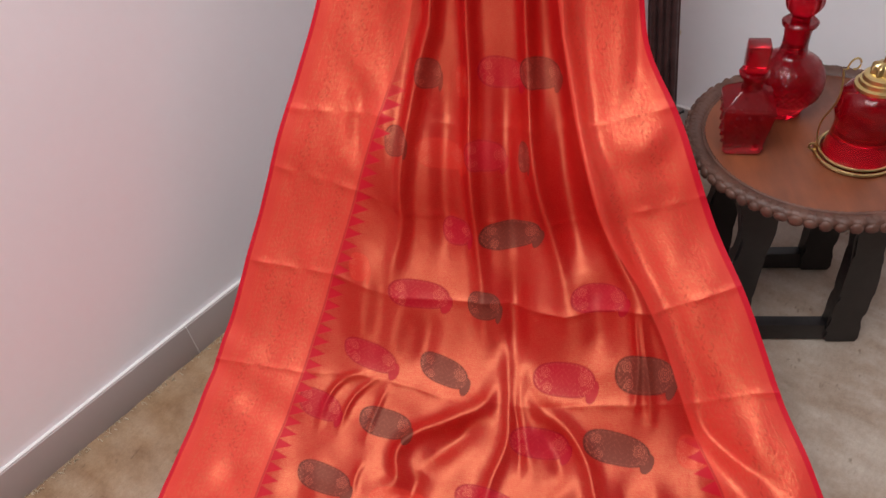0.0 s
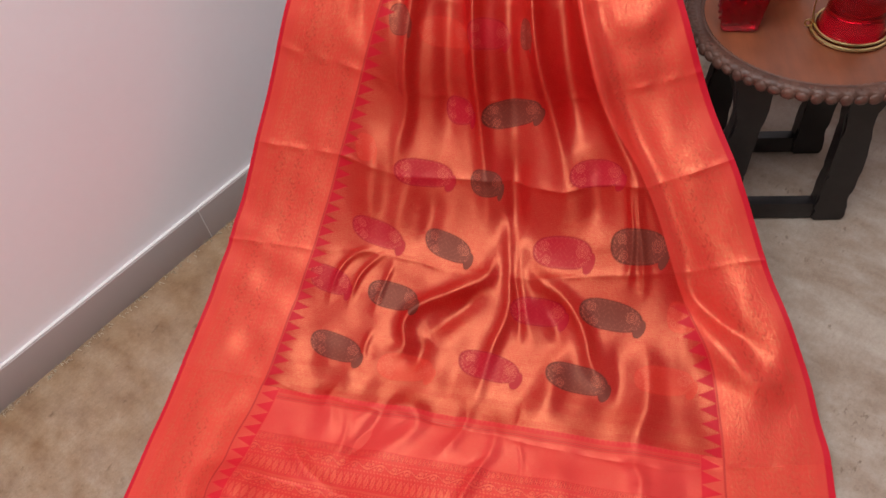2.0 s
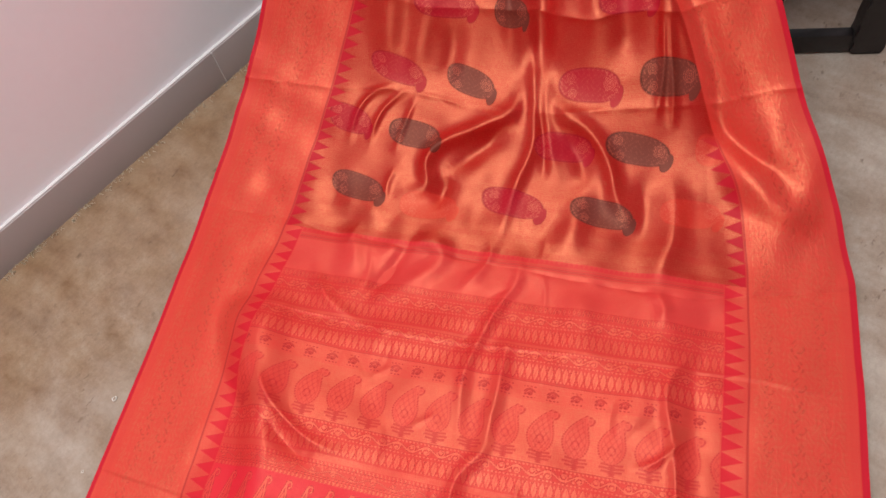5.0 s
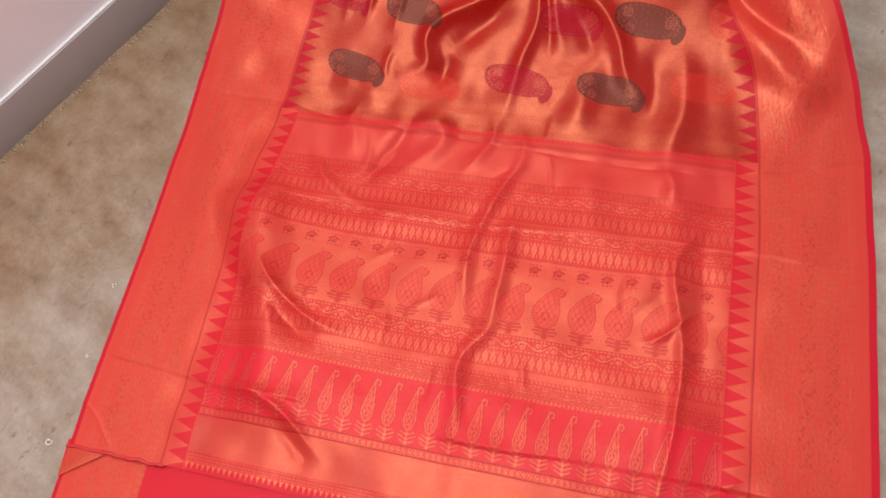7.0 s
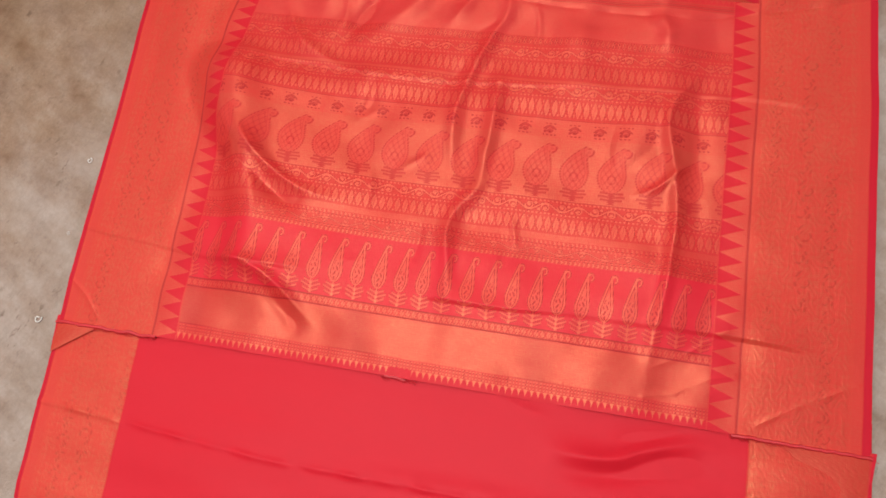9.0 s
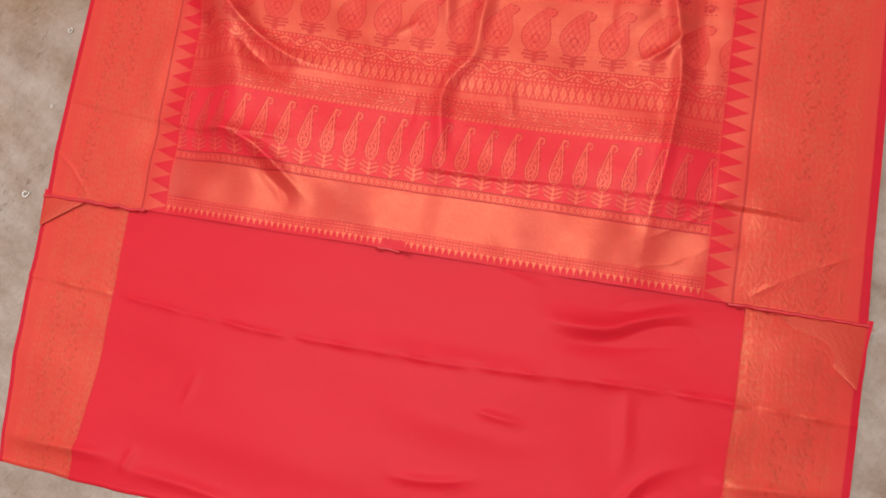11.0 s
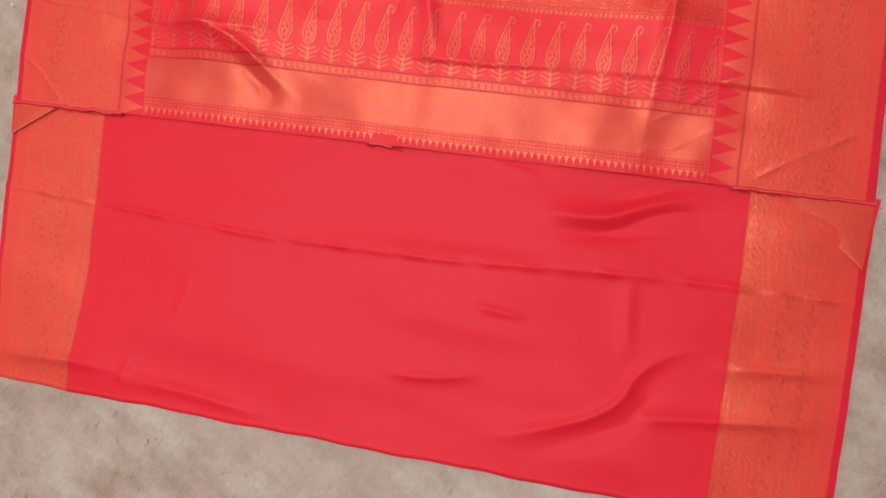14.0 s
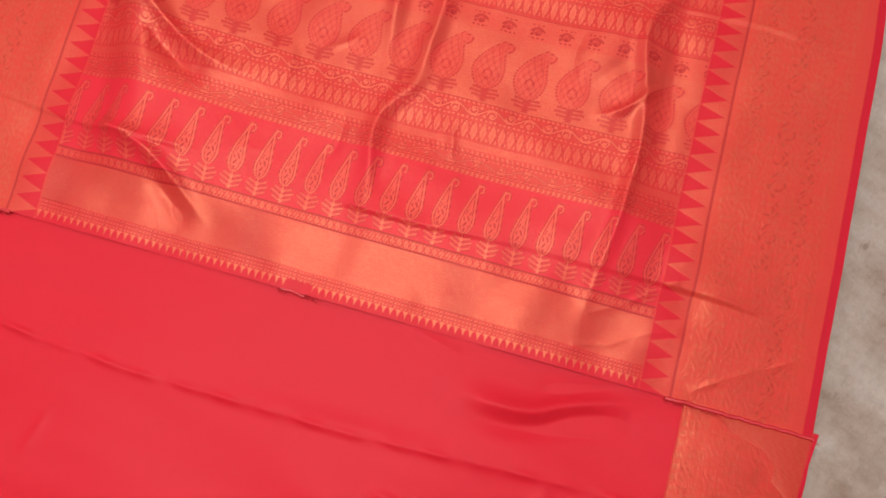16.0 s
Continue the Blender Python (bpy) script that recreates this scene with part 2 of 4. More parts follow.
def rug():
    """The worn rug that covers the floor up to the skirting, its rim uneven."""
    bm = bmesh.new()
    nx, ny = 150, 190
    x0, x1, y0, y1 = 0.010, 3.3, -4.3, -0.016
    grid = []
    for j in range(ny + 1):
        row = []
        for i in range(nx + 1):
            x, y = x0 + (x1 - x0) * i / nx, y0 + (y1 - y0) * j / ny
            if i == 0:
                x += 0.004 * noise.noise((y * 23, 1.7, 0)) + 0.001
            z = -0.0015 + 0.0016 * noise.noise((x * 9, y * 9, 0.3)) + 0.001 * noise.noise((x * 31, y * 31, 4.0))
            z += 0.011 * max(0.0, 1 - max(x - 0.03, 0) / 0.35) ** 2
            row.append(bm.verts.new((x, y, z if i < nx and 0 < j < ny else -0.002)))
        grid.append(row)
    for j in range(ny):
        for i in range(nx):
            bm.faces.new((grid[j][i], grid[j][i + 1], grid[j + 1][i + 1], grid[j + 1][i]))
    ob = link_mesh("rug", bm, RUG, None, ROOM, True)
    tagged(ob, "worn beige and brown distressed rug laid up to the skirting", "rug", kind="structure")


rug()

# ---- the saree ----
ACROSS, ALONG = np.array((0.934, -0.358)), np.array((0.358, 0.934))  # its own axes on the floor
STATIONS = np.array((-0.3, 0.0, 0.2, 0.36, 0.51, 0.60, 0.685, 0.785, 0.85, 0.90, 0.955, 1.0, 1.036, 1.07, 1.2, 1.36))
EDGE_LEFT = (-0.612, -0.606, -0.601, -0.601, -0.597, -0.581, -0.562, -0.534, -0.503, -0.473, -0.427, -0.387, -0.351, -0.317, -0.22, -0.16)
SEAM_LEFT = (-0.456, -0.452, -0.450, -0.444, -0.418, -0.405, -0.385, -0.358, -0.328, -0.299, -0.257, -0.217, -0.187, -0.163, -0.13, -0.10)
SEAM_RIGHT = (0.352, 0.359, 0.365, 0.372, 0.371, 0.358, 0.316, 0.254, 0.202, 0.152, 0.117, 0.088, 0.074, 0.060, 0.03, 0.02)
EDGE_RIGHT = (0.512, 0.519, 0.526, 0.533, 0.534, 0.508, 0.462, 0.405, 0.365, 0.330, 0.287, 0.249, 0.194, 0.189, 0.11, 0.08)
RISE_AT = (-0.6, 0.3, 0.45, 0.52, 0.58, 0.66, 0.74, 0.80, 0.85, 0.91, 0.985, 1.05, 1.2, 1.335, 1.37)
RISE = (0.008, 0.008, 0.010, 0.018, 0.035, 0.07, 0.12, 0.17, 0.235, 0.33, 0.49, 0.63, 0.95, 1.262, 1.275)
BORDER, WIDTH = 0.156, 1.13  # cloth widths in metres
END_TILT = -0.047


def eased(x, xs, ys):
    """A smooth line through (xs, ys)."""
    fine = np.linspace(xs[0], xs[-1], 1600)
    y = np.interp(fine, xs, ys)
    k = np.hanning(75)
    y = np.convolve(np.pad(y, 37, mode="reflect", reflect_type="odd"), k / k.sum(), "valid")
    return np.interp(x, fine, y)


def step(a, b, x):
    t = np.clip((x - a) / (b - a), 0, 1)
    return t * t * (3 - 2 * t)


def tilt_share(q):
    return 1 - step(0.5, 0.8, q)


def rounded(pts, times=2):
    """The line with its corners cut."""
    for _ in range(times):
        cut = [pts[0]]
        for a, b in zip(pts, pts[1:]):
            cut += [(0.75 * a[0] + 0.25 * b[0], 0.75 * a[1] + 0.25 * b[1]), (0.25 * a[0] + 0.75 * b[0], 0.25 * a[1] + 0.75 * b[1])]
        pts = cut + [pts[-1]]
    return pts


def ridge(p_all, q_all, pts, width, height, sharp=1.0):
    """A fold along a line of (p, q) points; it fades out at both ends. sharp under 1 gives a crest, below 0 a crease of even height."""
    pts = rounded(pts) if sharp > 0 else pts
    reach = 9 * width if abs(sharp) > 0.75 else 14 * width
    out = np.zeros(p_all.shape)
    lo, hi = np.min(pts, 0) - reach, np.max(pts, 0) + reach
    box_in = (p_all > lo[0]) & (p_all < hi[0]) & (q_all > lo[1]) & (q_all < hi[1])
    if not box_in.any():
        return out
    p, q = p_all[box_in], q_all[box_in]
    best, along = np.full(p.shape, 9.0), np.zeros(p.shape)
    lengths = [math.dist(a, b) for a, b in zip(pts, pts[1:])]
    total, gone = sum(lengths), 0.0
    for (a, b), n in zip(zip(pts, pts[1:]), lengths):
        dx, dy = (b[0] - a[0]) / n, (b[1] - a[1]) / n
        t = np.clip((p - a[0]) * dx + (q - a[1]) * dy, 0, n)
        d = np.hypot(p - a[0] - t * dx, q - a[1] - t * dy)
        near = d < best
        best[near], along[near] = d[near], ((t + gone) / total)[near]
        gone += n
    if sharp > 0:
        wide = width * (1.45 - 0.9 * np.sin(np.pi * along) ** 0.8 * 0.5)
        fade = step(0, 0.35, along) * (1 - step(0.6, 1.0, along))
    else:
        wide, fade = width, 0.55 + 0.45 * np.sin(90 * (p + 0.7 * q)) * np.sin(37 * p)
    out[box_in] = height * np.exp(-((best / wide) ** (2 * abs(sharp)))) * fade
    return out


FOLDS = (  # hanging pleats
    ([(-0.10, 1.36), (-0.126, 1.066), (-0.156, 1.03), (-0.177, 0.984), (-0.191, 0.939), (-0.192, 0.909), (-0.217, 0.865), (-0.225, 0.80)], 0.012, 0.024, 0.95),
    ([(-0.06, 1.36), (-0.078, 1.065), (-0.074, 1.023), (-0.073, 0.981), (-0.068, 0.941), (-0.062, 0.897), (-0.050, 0.845), (-0.045, 0.76)], 0.0115, 0.026, 0.95),
    ([(0.0, 1.36), (0.013, 1.065), (0.019, 1.023), (0.025, 0.982), (0.041, 0.942), (0.072, 0.894), (0.095, 0.824), (0.10, 0.77)], 0.0115, 0.026, 0.95),
    ([(0.04, 1.36), (0.064, 1.064), (0.090, 1.012), (0.106, 0.978), (0.137, 0.932), (0.177, 0.871), (0.225, 0.817), (0.30, 0.735), (0.33, 0.68)], 0.014, 0.030, 0.95),
    # slack between the pleats, part of the way down
    ([(-0.115, 1.05), (-0.118, 0.97), (-0.12, 0.91), (-0.125, 0.85)], 0.020, -0.013, 1.0),
    ([(-0.02, 1.05), (-0.018, 0.97), (-0.005, 0.91), (0.015, 0.85)], 0.018, -0.016, 1.0),
    ([(0.06, 1.03), (0.075, 0.96), (0.105, 0.90), (0.15, 0.84)], 0.018, -0.016, 1.0),
    ([(0.0, 0.89), (0.005, 0.83), (0.005, 0.76)], 0.022, -0.018, 1.0),
    ([(0.13, 0.87), (0.150, 0.81), (0.16, 0.75)], 0.028, -0.017, 1.0),
    ([(-0.25, 1.03), (-0.262, 0.99), (-0.275, 0.95)], 0.020, -0.010, 1.0),
    # the crumpled top of the wide border
    ([(0.12, 0.99), (0.17, 0.972), (0.215, 0.975), (0.26, 0.995)], 0.012, 0.005, 1.0),
    ([(0.12, 0.965), (0.18, 0.955), (0.24, 0.962), (0.27, 0.975)], 0.014, -0.004, 1.0),
    ([(0.175, 1.08), (0.185, 1.04), (0.19, 1.0)], 0.014, -0.006, 1.0),
    # the hollow beside the wide border
    ([(0.10, 1.0), (0.16, 0.92), (0.225, 0.84), (0.29, 0.755), (0.365, 0.665), (0.42, 0.615), (0.50, 0.60)], 0.028, -0.016, 1.0),
    ([(0.27, 0.76), (0.335, 0.69), (0.39, 0.64), (0.46, 0.61)], 0.013, -0.012, 0.9),
    ([(0.30, 0.70), (0.37, 0.61), (0.43, 0.572), (0.52, 0.585)], 0.020, 0.012, 1.0),
    # the gather where the cloth meets the floor
    ([(-0.01, 0.79), (-0.025, 0.735), (-0.039, 0.71), (-0.099, 0.686), (-0.160, 0.663), (-0.183, 0.63), (-0.172, 0.592), (-0.191, 0.578), (-0.225, 0.565), (-0.24, 0.54)], 0.013, 0.017, 0.9),
    ([(-0.03, 0.71), (-0.085, 0.655), (-0.13, 0.625), (-0.148, 0.59)], 0.018, -0.012, 0.9),
    ([(-0.13, 0.61), (-0.15, 0.575), (-0.14, 0.55)], 0.014, -0.007, 0.9),
    ([(-0.02, 0.88), (0.009, 0.697), (0.005, 0.654), (-0.018, 0.60), (-0.03, 0.53), (-0.04, 0.46)], 0.011, 0.009, 0.9),
    ([(0.0, 0.735), (0.02, 0.70), (0.03, 0.65), (0.03, 0.60)], 0.008, -0.006, 0.9),
    ([(0.015, 0.775), (0.047, 0.715), (0.104, 0.693), (0.142, 0.646), (0.157, 0.584), (0.185, 0.55), (0.20, 0.52)], 0.013, 0.014, 0.9),
    ([(0.05, 0.69), (0.09, 0.655), (0.11, 0.60)], 0.016, -0.008, 0.9),
    ([(0.02, 0.80), (0.020, 0.74), (0.03, 0.68), (0.06, 0.60)], 0.011, 0.006, 0.9),
    ([(-0.22, 0.752), (-0.267, 0.743), (-0.299, 0.732), (-0.322, 0.70), (-0.335, 0.64)], 0.0065, 0.006, 0.88),
    ([(-0.21, 0.748), (-0.25, 0.73), (-0.28, 0.70), (-0.295, 0.64)], 0.006, 0.005, 0.88),
    ([(-0.205, 0.74), (-0.225, 0.70), (-0.245, 0.63)], 0.006, 0.004, 0.88),
    ([(-0.235, 0.62), (-0.25, 0.585), (-0.245, 0.55)], 0.007, 0.004, 0.88),
    ([(0.195, 0.85), (0.205, 0.80), (0.215, 0.76), (0.208, 0.70)], 0.007, 0.009, 0.88),
    ([(0.205, 0.84), (0.225, 0.77), (0.236, 0.727), (0.24, 0.69)], 0.007, 0.009, 0.88),
    ([(-0.25, 0.90), (-0.265, 0.84), (-0.275, 0.76)], 0.026, 0.012, 1.0),
    ([(-0.17, 0.88), (-0.21, 0.81), (-0.22, 0.74)], 0.022, 0.009, 1.0),
    ([(-0.14, 0.84), (-0.15, 0.79), (-0.16, 0.74)], 0.018, -0.007, 1.0),
    ([(0.24, 0.66), (0.26, 0.56), (0.235, 0.46), (0.215, 0.40)], 0.022, 0.012, 0.9),
    ([(0.19, 0.64), (0.21, 0.57), (0.20, 0.50)], 0.018, -0.006, 0.9),
    ([(0.085, 0.62), (0.10, 0.54), (0.06, 0.48)], 0.022, 0.007, 1.0),
    ([(-0.35, 0.56), (-0.29, 0.545), (-0.23, 0.51)], 0.024, 0.007, 1.0),
)
PALLU_FOLDS = (
    ([(-0.27, 0.43), (-0.20, 0.475), (-0.150, 0.490), (-0.122, 0.468), (-0.135, 0.432), (-0.20, 0.39), (-0.24, 0.345)], 0.017, 0.0065, 0.95),
    ([(-0.17, 0.53), (-0.20, 0.455), (-0.235, 0.39), (-0.265, 0.33)], 0.013, -0.007, 0.9),
    ([(-0.36, 0.44), (-0.335, 0.39), (-0.31, 0.355), (-0.272, 0.333), (-0.22, 0.315)], 0.012, 0.006, 0.9),
    ([(-0.31, 0.52), (-0.285, 0.46), (-0.27, 0.40)], 0.018, 0.006, 0.9),
    ([(-0.06, 0.52), (-0.04, 0.48), (-0.06, 0.43), (-0.10, 0.385)], 0.012, 0.006, 0.8),
    ([(-0.02, 0.53), (0.016, 0.44), (-0.018, 0.379), (-0.044, 0.305), (-0.056, 0.255), (-0.053, 0.189), (-0.041, 0.13), (-0.04, 0.09)], 0.010, 0.0065, 0.85),
    ([(0.01, 0.36), (0.005, 0.31), (0.003, 0.252), (-0.002, 0.195), (-0.008, 0.125), (-0.035, 0.09)], 0.010, 0.0065, 0.85),
    ([(0.02, 0.165), (-0.015, 0.128), (-0.040, 0.095), (-0.045, 0.06), (-0.036, 0.01), (-0.034, -0.05)], 0.010, 0.006, 0.85),
    ([(0.33, 0.38), (0.281, 0.320), (0.255, 0.281), (0.250, 0.243), (0.262, 0.192), (0.270, 0.12), (0.264, 0.06), (0.258, 0.0), (0.245, -0.06), (0.240, -0.15)], 0.009, 0.0085, 0.8),
    ([(0.29, 0.20), (0.262, 0.172), (0.235, 0.148), (0.20, 0.14)], 0.006, 0.006, 0.8),
    ([(0.22, 0.44), (0.25, 0.40), (0.235, 0.36)], 0.012, 0.006, 0.9),
    ([(0.30, 0.36), (0.29, 0.25), (0.295, 0.10), (0.29, 0.0)], 0.016, -0.006, 1.0),
    ([(-0.43, 0.44), (-0.405, 0.34), (-0.39, 0.25), (-0.355, 0.12), (-0.345, 0.0), (-0.34, -0.06)], 0.036, 0.020, 1.0),
    ([(-0.40, 0.235), (-0.37, 0.19), (-0.337, 0.155), (-0.302, 0.127), (-0.250, 0.101), (-0.18, 0.10)], 0.009, 0.009, 0.8),
    ([(-0.36, 0.145), (-0.30, 0.095), (-0.25, 0.075)], 0.010, -0.006, 0.8),
    ([(-0.42, 0.0), (-0.325, -0.006), (-0.274, -0.034), (-0.224, -0.080), (-0.20, -0.10)], 0.009, 0.010, 0.8),
    ([(-0.30, -0.04), (-0.25, -0.08), (-0.235, -0.11)], 0.010, -0.005, 0.9),
    ([(-0.56, 0.56), (-0.52, 0.42), (-0.50, 0.26), (-0.53, 0.14)], 0.040, 0.005, 1.0),
    ([(0.08, 0.44), (0.13, 0.36), (0.11, 0.26)], 0.026, 0.006, 1.0),
)
CREASES = (  # sharp lines where the cloth lay folded
    ([(-0.44, 0.958), (-0.27, 0.938), (-0.204, 0.926), (-0.186, 0.921), (0.047, 0.915), (0.138, 0.915), (0.30, 0.940)], 0.004, 0.0034, -0.7),
    ([(-0.51, 0.874), (-0.317, 0.862), (-0.207, 0.843), (-0.006, 0.842), (0.091, 0.818), (0.234, 0.818), (0.36, 0.853)], 0.004, 0.0030, -0.7),
    ([(-0.40, 0.998), (-0.246, 0.994), (-0.084, 0.985), (0.088, 0.984), (0.25, 1.002)], 0.004, 0.0034, -0.7),
    ([(-0.57, 0.749), (-0.37, 0.738), (-0.267, 0.741), (-0.167, 0.731), (-0.048, 0.706)], 0.004, 0.0022, -0.7),
    ([(0.047, 0.715), (0.199, 0.722), (0.273, 0.729), (0.44, 0.745)], 0.004, 0.0022, -0.7),
    ([(-0.60, 0.52), (-0.42, 0.508), (-0.35, 0.49), (0.05, 0.445), (0.28, 0.425), (0.54, 0.47)], 0.005, -0.0022, -0.7),
    ([(0.24, -0.13), (0.28, -0.121), (0.321, -0.098), (0.352, -0.091)], 0.004, 0.0012, -0.7),
    ([(0.25, -0.09), (0.284, -0.074), (0.342, -0.033)], 0.004, 0.0012, -0.7),
    ([(0.38, -0.150), (0.427, -0.122), (0.50, -0.086)], 0.004, 0.0011, -0.7),
    ([(-0.61, -0.05), (-0.575, -0.075), (-0.545, -0.11)], 0.004, 0.002, -0.7),
)
LEDGES = (  # lines where the upper cloth laps over the lower: points, drop, reach
    ([(-0.46, 0.332), (-0.302, 0.325), (-0.183, 0.307), (-0.062, 0.303), (0.089, 0.305), (0.35, 0.302), (0.52, 0.285)], 0.0028, 0.030),
    ([(-0.08, -0.030), (0.022, -0.035), (0.130, -0.034), (0.251, -0.038), (0.344, -0.042), (0.46, -0.052)], 0.0065, 0.030),
    ([(-0.62, 0.028), (-0.50, 0.012), (-0.432, 0.001), (-0.378, -0.004), (-0.325, -0.008), (-0.22, -0.012)], 0.0055, 0.025),
)
# panels between two crease lines billow out or sink in: lower line, upper line, depth
CREASE_LOW = ((-0.5, 0.745), (-0.27, 0.741), (-0.17, 0.731), (0.05, 0.713), (0.27, 0.729), (0.44, 0.745))
CREASE_MID = ((-0.51, 0.874), (-0.317, 0.862), (-0.207, 0.843), (-0.006, 0.842), (0.091, 0.818), (0.234, 0.818), (0.36, 0.853))
CREASE_HIGH = ((-0.44, 0.958), (-0.27, 0.938), (-0.186, 0.921), (0.138, 0.915), (0.30, 0.940))
CREASE_TOP = ((-0.40, 0.998), (-0.246, 0.994), (-0.084, 0.985), (0.088, 0.984), (0.25, 1.002))
CREASE_OVER = ((-0.4, 1.075), (0.25, 1.075))
PANELS = ((CREASE_LOW, CREASE_MID, -0.010), (CREASE_MID, CREASE_HIGH, -0.008), (CREASE_HIGH, CREASE_TOP, 0.014), (CREASE_TOP, CREASE_OVER, -0.014))


def puckers(p, q):
    """Short fine wrinkles strewn over the end piece."""
    draw = random.Random(5)
    out = np.zeros(p.shape)
    for _ in range(24):
        a, b, turn, n = draw.uniform(-0.40, 0.33), draw.uniform(-0.02, 0.50), draw.gauss(1.35, 0.55), draw.uniform(0.06, 0.11)
        dx, dy = n * math.cos(turn), n * math.sin(turn)
        bend = draw.uniform(-0.012, 0.012)
        out = out + ridge(p, q, [(a, b), (a + 0.5 * dx + bend, b + 0.5 * dy), (a + dx, b + dy)], draw.uniform(0.005, 0.009), draw.choice((1, 1, -1)) * draw.uniform(0.0008, 0.0016), 0.9)
    return out


def billow(p, q):
    out = np.zeros(p.shape)
    for low, high, depth in PANELS:
        a, b = (np.interp(p, *np.array(line).T) for line in (low, high))
        f = np.clip((q - a) / (b - a), 0, 1)
        out = out + depth * 4 * f * (1 - f)
    left = 1 - 0.65 * (1 - step(-0.16, -0.04, p)) * (1 - step(0.86, 0.91, q))
    return out * left * (0.3 + 0.7 * step(-0.27, -0.20, p) * (1 - step(0.16, 0.26, p)))


def ledge(p, q, pts, drop, reach):
    """A lap of cloth: the upper side stands proud and sinks back over its reach."""
    line = np.array(rounded(pts, 1))
    d = q - np.interp(p, line[:, 0], line[:, 1]) + 0.0008 * np.sin(31 * p)
    ends = step(line[0, 0], line[0, 0] + 0.06, p) * (1 - step(line[-1, 0] - 0.08, line[-1, 0], p))
    fade = ends * (0.62 + 0.38 * np.sin(14 * p + 2) * np.sin(5 * p + 0.6))
    return drop * fade * step(-0.0045, 0.0035, d) * np.exp(-np.clip(d, 0, None) / reach)


def lay(p, q, lift=0.0):
    """World places of the cloth at across p and along q, with its folds."""
    rise = eased(q, RISE_AT, RISE)
    slope = (eased(q + 0.004, RISE_AT, RISE) - eased(q - 0.004, RISE_AT, RISE)) / 0.008
    bulge = 0.06 * step(-0.03, 0.18, p) * np.exp(-(((q - 0.82) / 0.09) ** 2)) + 0.04 * step(0.3, 0.4, p) * np.exp(-(((q - 0.66) / 0.09) ** 2))
    off = np.broadcast_to(lift, p.shape)
    hang = step(0.80, 0.98, q)
    # between the pleats the cloth falls back
    off = off - hang * 0.012 * step(-0.22, -0.17, p) * (1 - step(0.10, 0.16, p))
    for pts, w, h, sharp in (*FOLDS, *PALLU_FOLDS, *CREASES):
        off = off + ridge(p, q, pts, w, h, sharp)
    for pts, drop, reach in LEDGES:
        off = off + ledge(p, q, pts, drop, reach)
    off = off + billow(p, q) + puckers(p, q)
    mild = 1 - 0.75 * np.clip(step(0.33, 0.40, p) + 1 - step(-0.50, -0.44, p), 0, 1) * (1 - step(0.5, 0.6, q))
    off = off + mild * 0.0016 * np.sin(23 * p + 7 * np.sin(9 * q)) * np.sin(17 * q + 3 * p) + mild * 0.0007 * np.sin(71 * p + 31 * q) * np.sin(57 * q - 20 * p)
    calm = 1 - step(0.55, 0.75, q)
    for k in range(10):
        turn, length, phase = 2.4 * k + 0.3, 0.055 + 0.014 * k, 1.7 * k
        run = (p * math.cos(turn) + q * math.sin(turn)) * 2 * math.pi / length + phase + 1.6 * np.sin(11 * p - 7 * q + k)
        off = off + calm * (0.0032 + 0.0030 * step(0.44, 0.56, q)) * length * np.sin(run) * mild
    fall = eased(q, (-0.3, -0.06, 0.0, 0.03, 0.11, 0.15, 0.196, 0.27, 0.322, 0.5, 1.3), (-0.345, -0.34, -0.33, -0.325, -0.333, -0.347, -0.391, -0.432, -0.44, -0.44, -0.44))
    share = step(-0.09, 0.0, q) * (1 - step(0.28, 0.36, q))
    off = off + 0.024 * share * step(-0.062, 0.004, p - fall) * (1 - 0.8 * step(0.03, 0.22, p - fall))
    fall = eased(q, (-0.3, -0.06, 0.1, 0.22, 0.28, 0.4, 0.5, 1.3), (0.27, 0.27, 0.285, 0.26, 0.245, 0.27, 0.27, 0.27))
    off = off + 0.008 * step(-0.10, 0.0, q) * (1 - step(0.36, 0.46, q)) * (1 - step(-0.004, 0.05, p - fall)) * step(-0.16, -0.01, p - fall)
    norm = np.sqrt(1 + slope**2)
    q2, z = q - off * slope / norm, rise + bulge + off / norm
    xy = p[..., None] * ACROSS + q2[..., None] * ALONG
    return np.concatenate([xy, np.maximum(z, 0.003 + lift)[..., None]], -1)


# -- the weave: woven figures drawn in cloth coordinates --
def lin(*c):
    return np.array(srgb(*c)[:3])


SILK_RED, SILK_CORAL, SILK_MAGENTA, SILK_GREEN, SILK_ORANGE, SILK_BODY = (
    lin(204, 27, 42), lin(212, 54, 50), lin(170, 8, 34), lin(108, 46, 36), lin(204, 42, 30), lin(178, 14, 18))


def soft(d, w=0.0012):
    return np.clip(0.5 - d / w / 2, 0, 1)


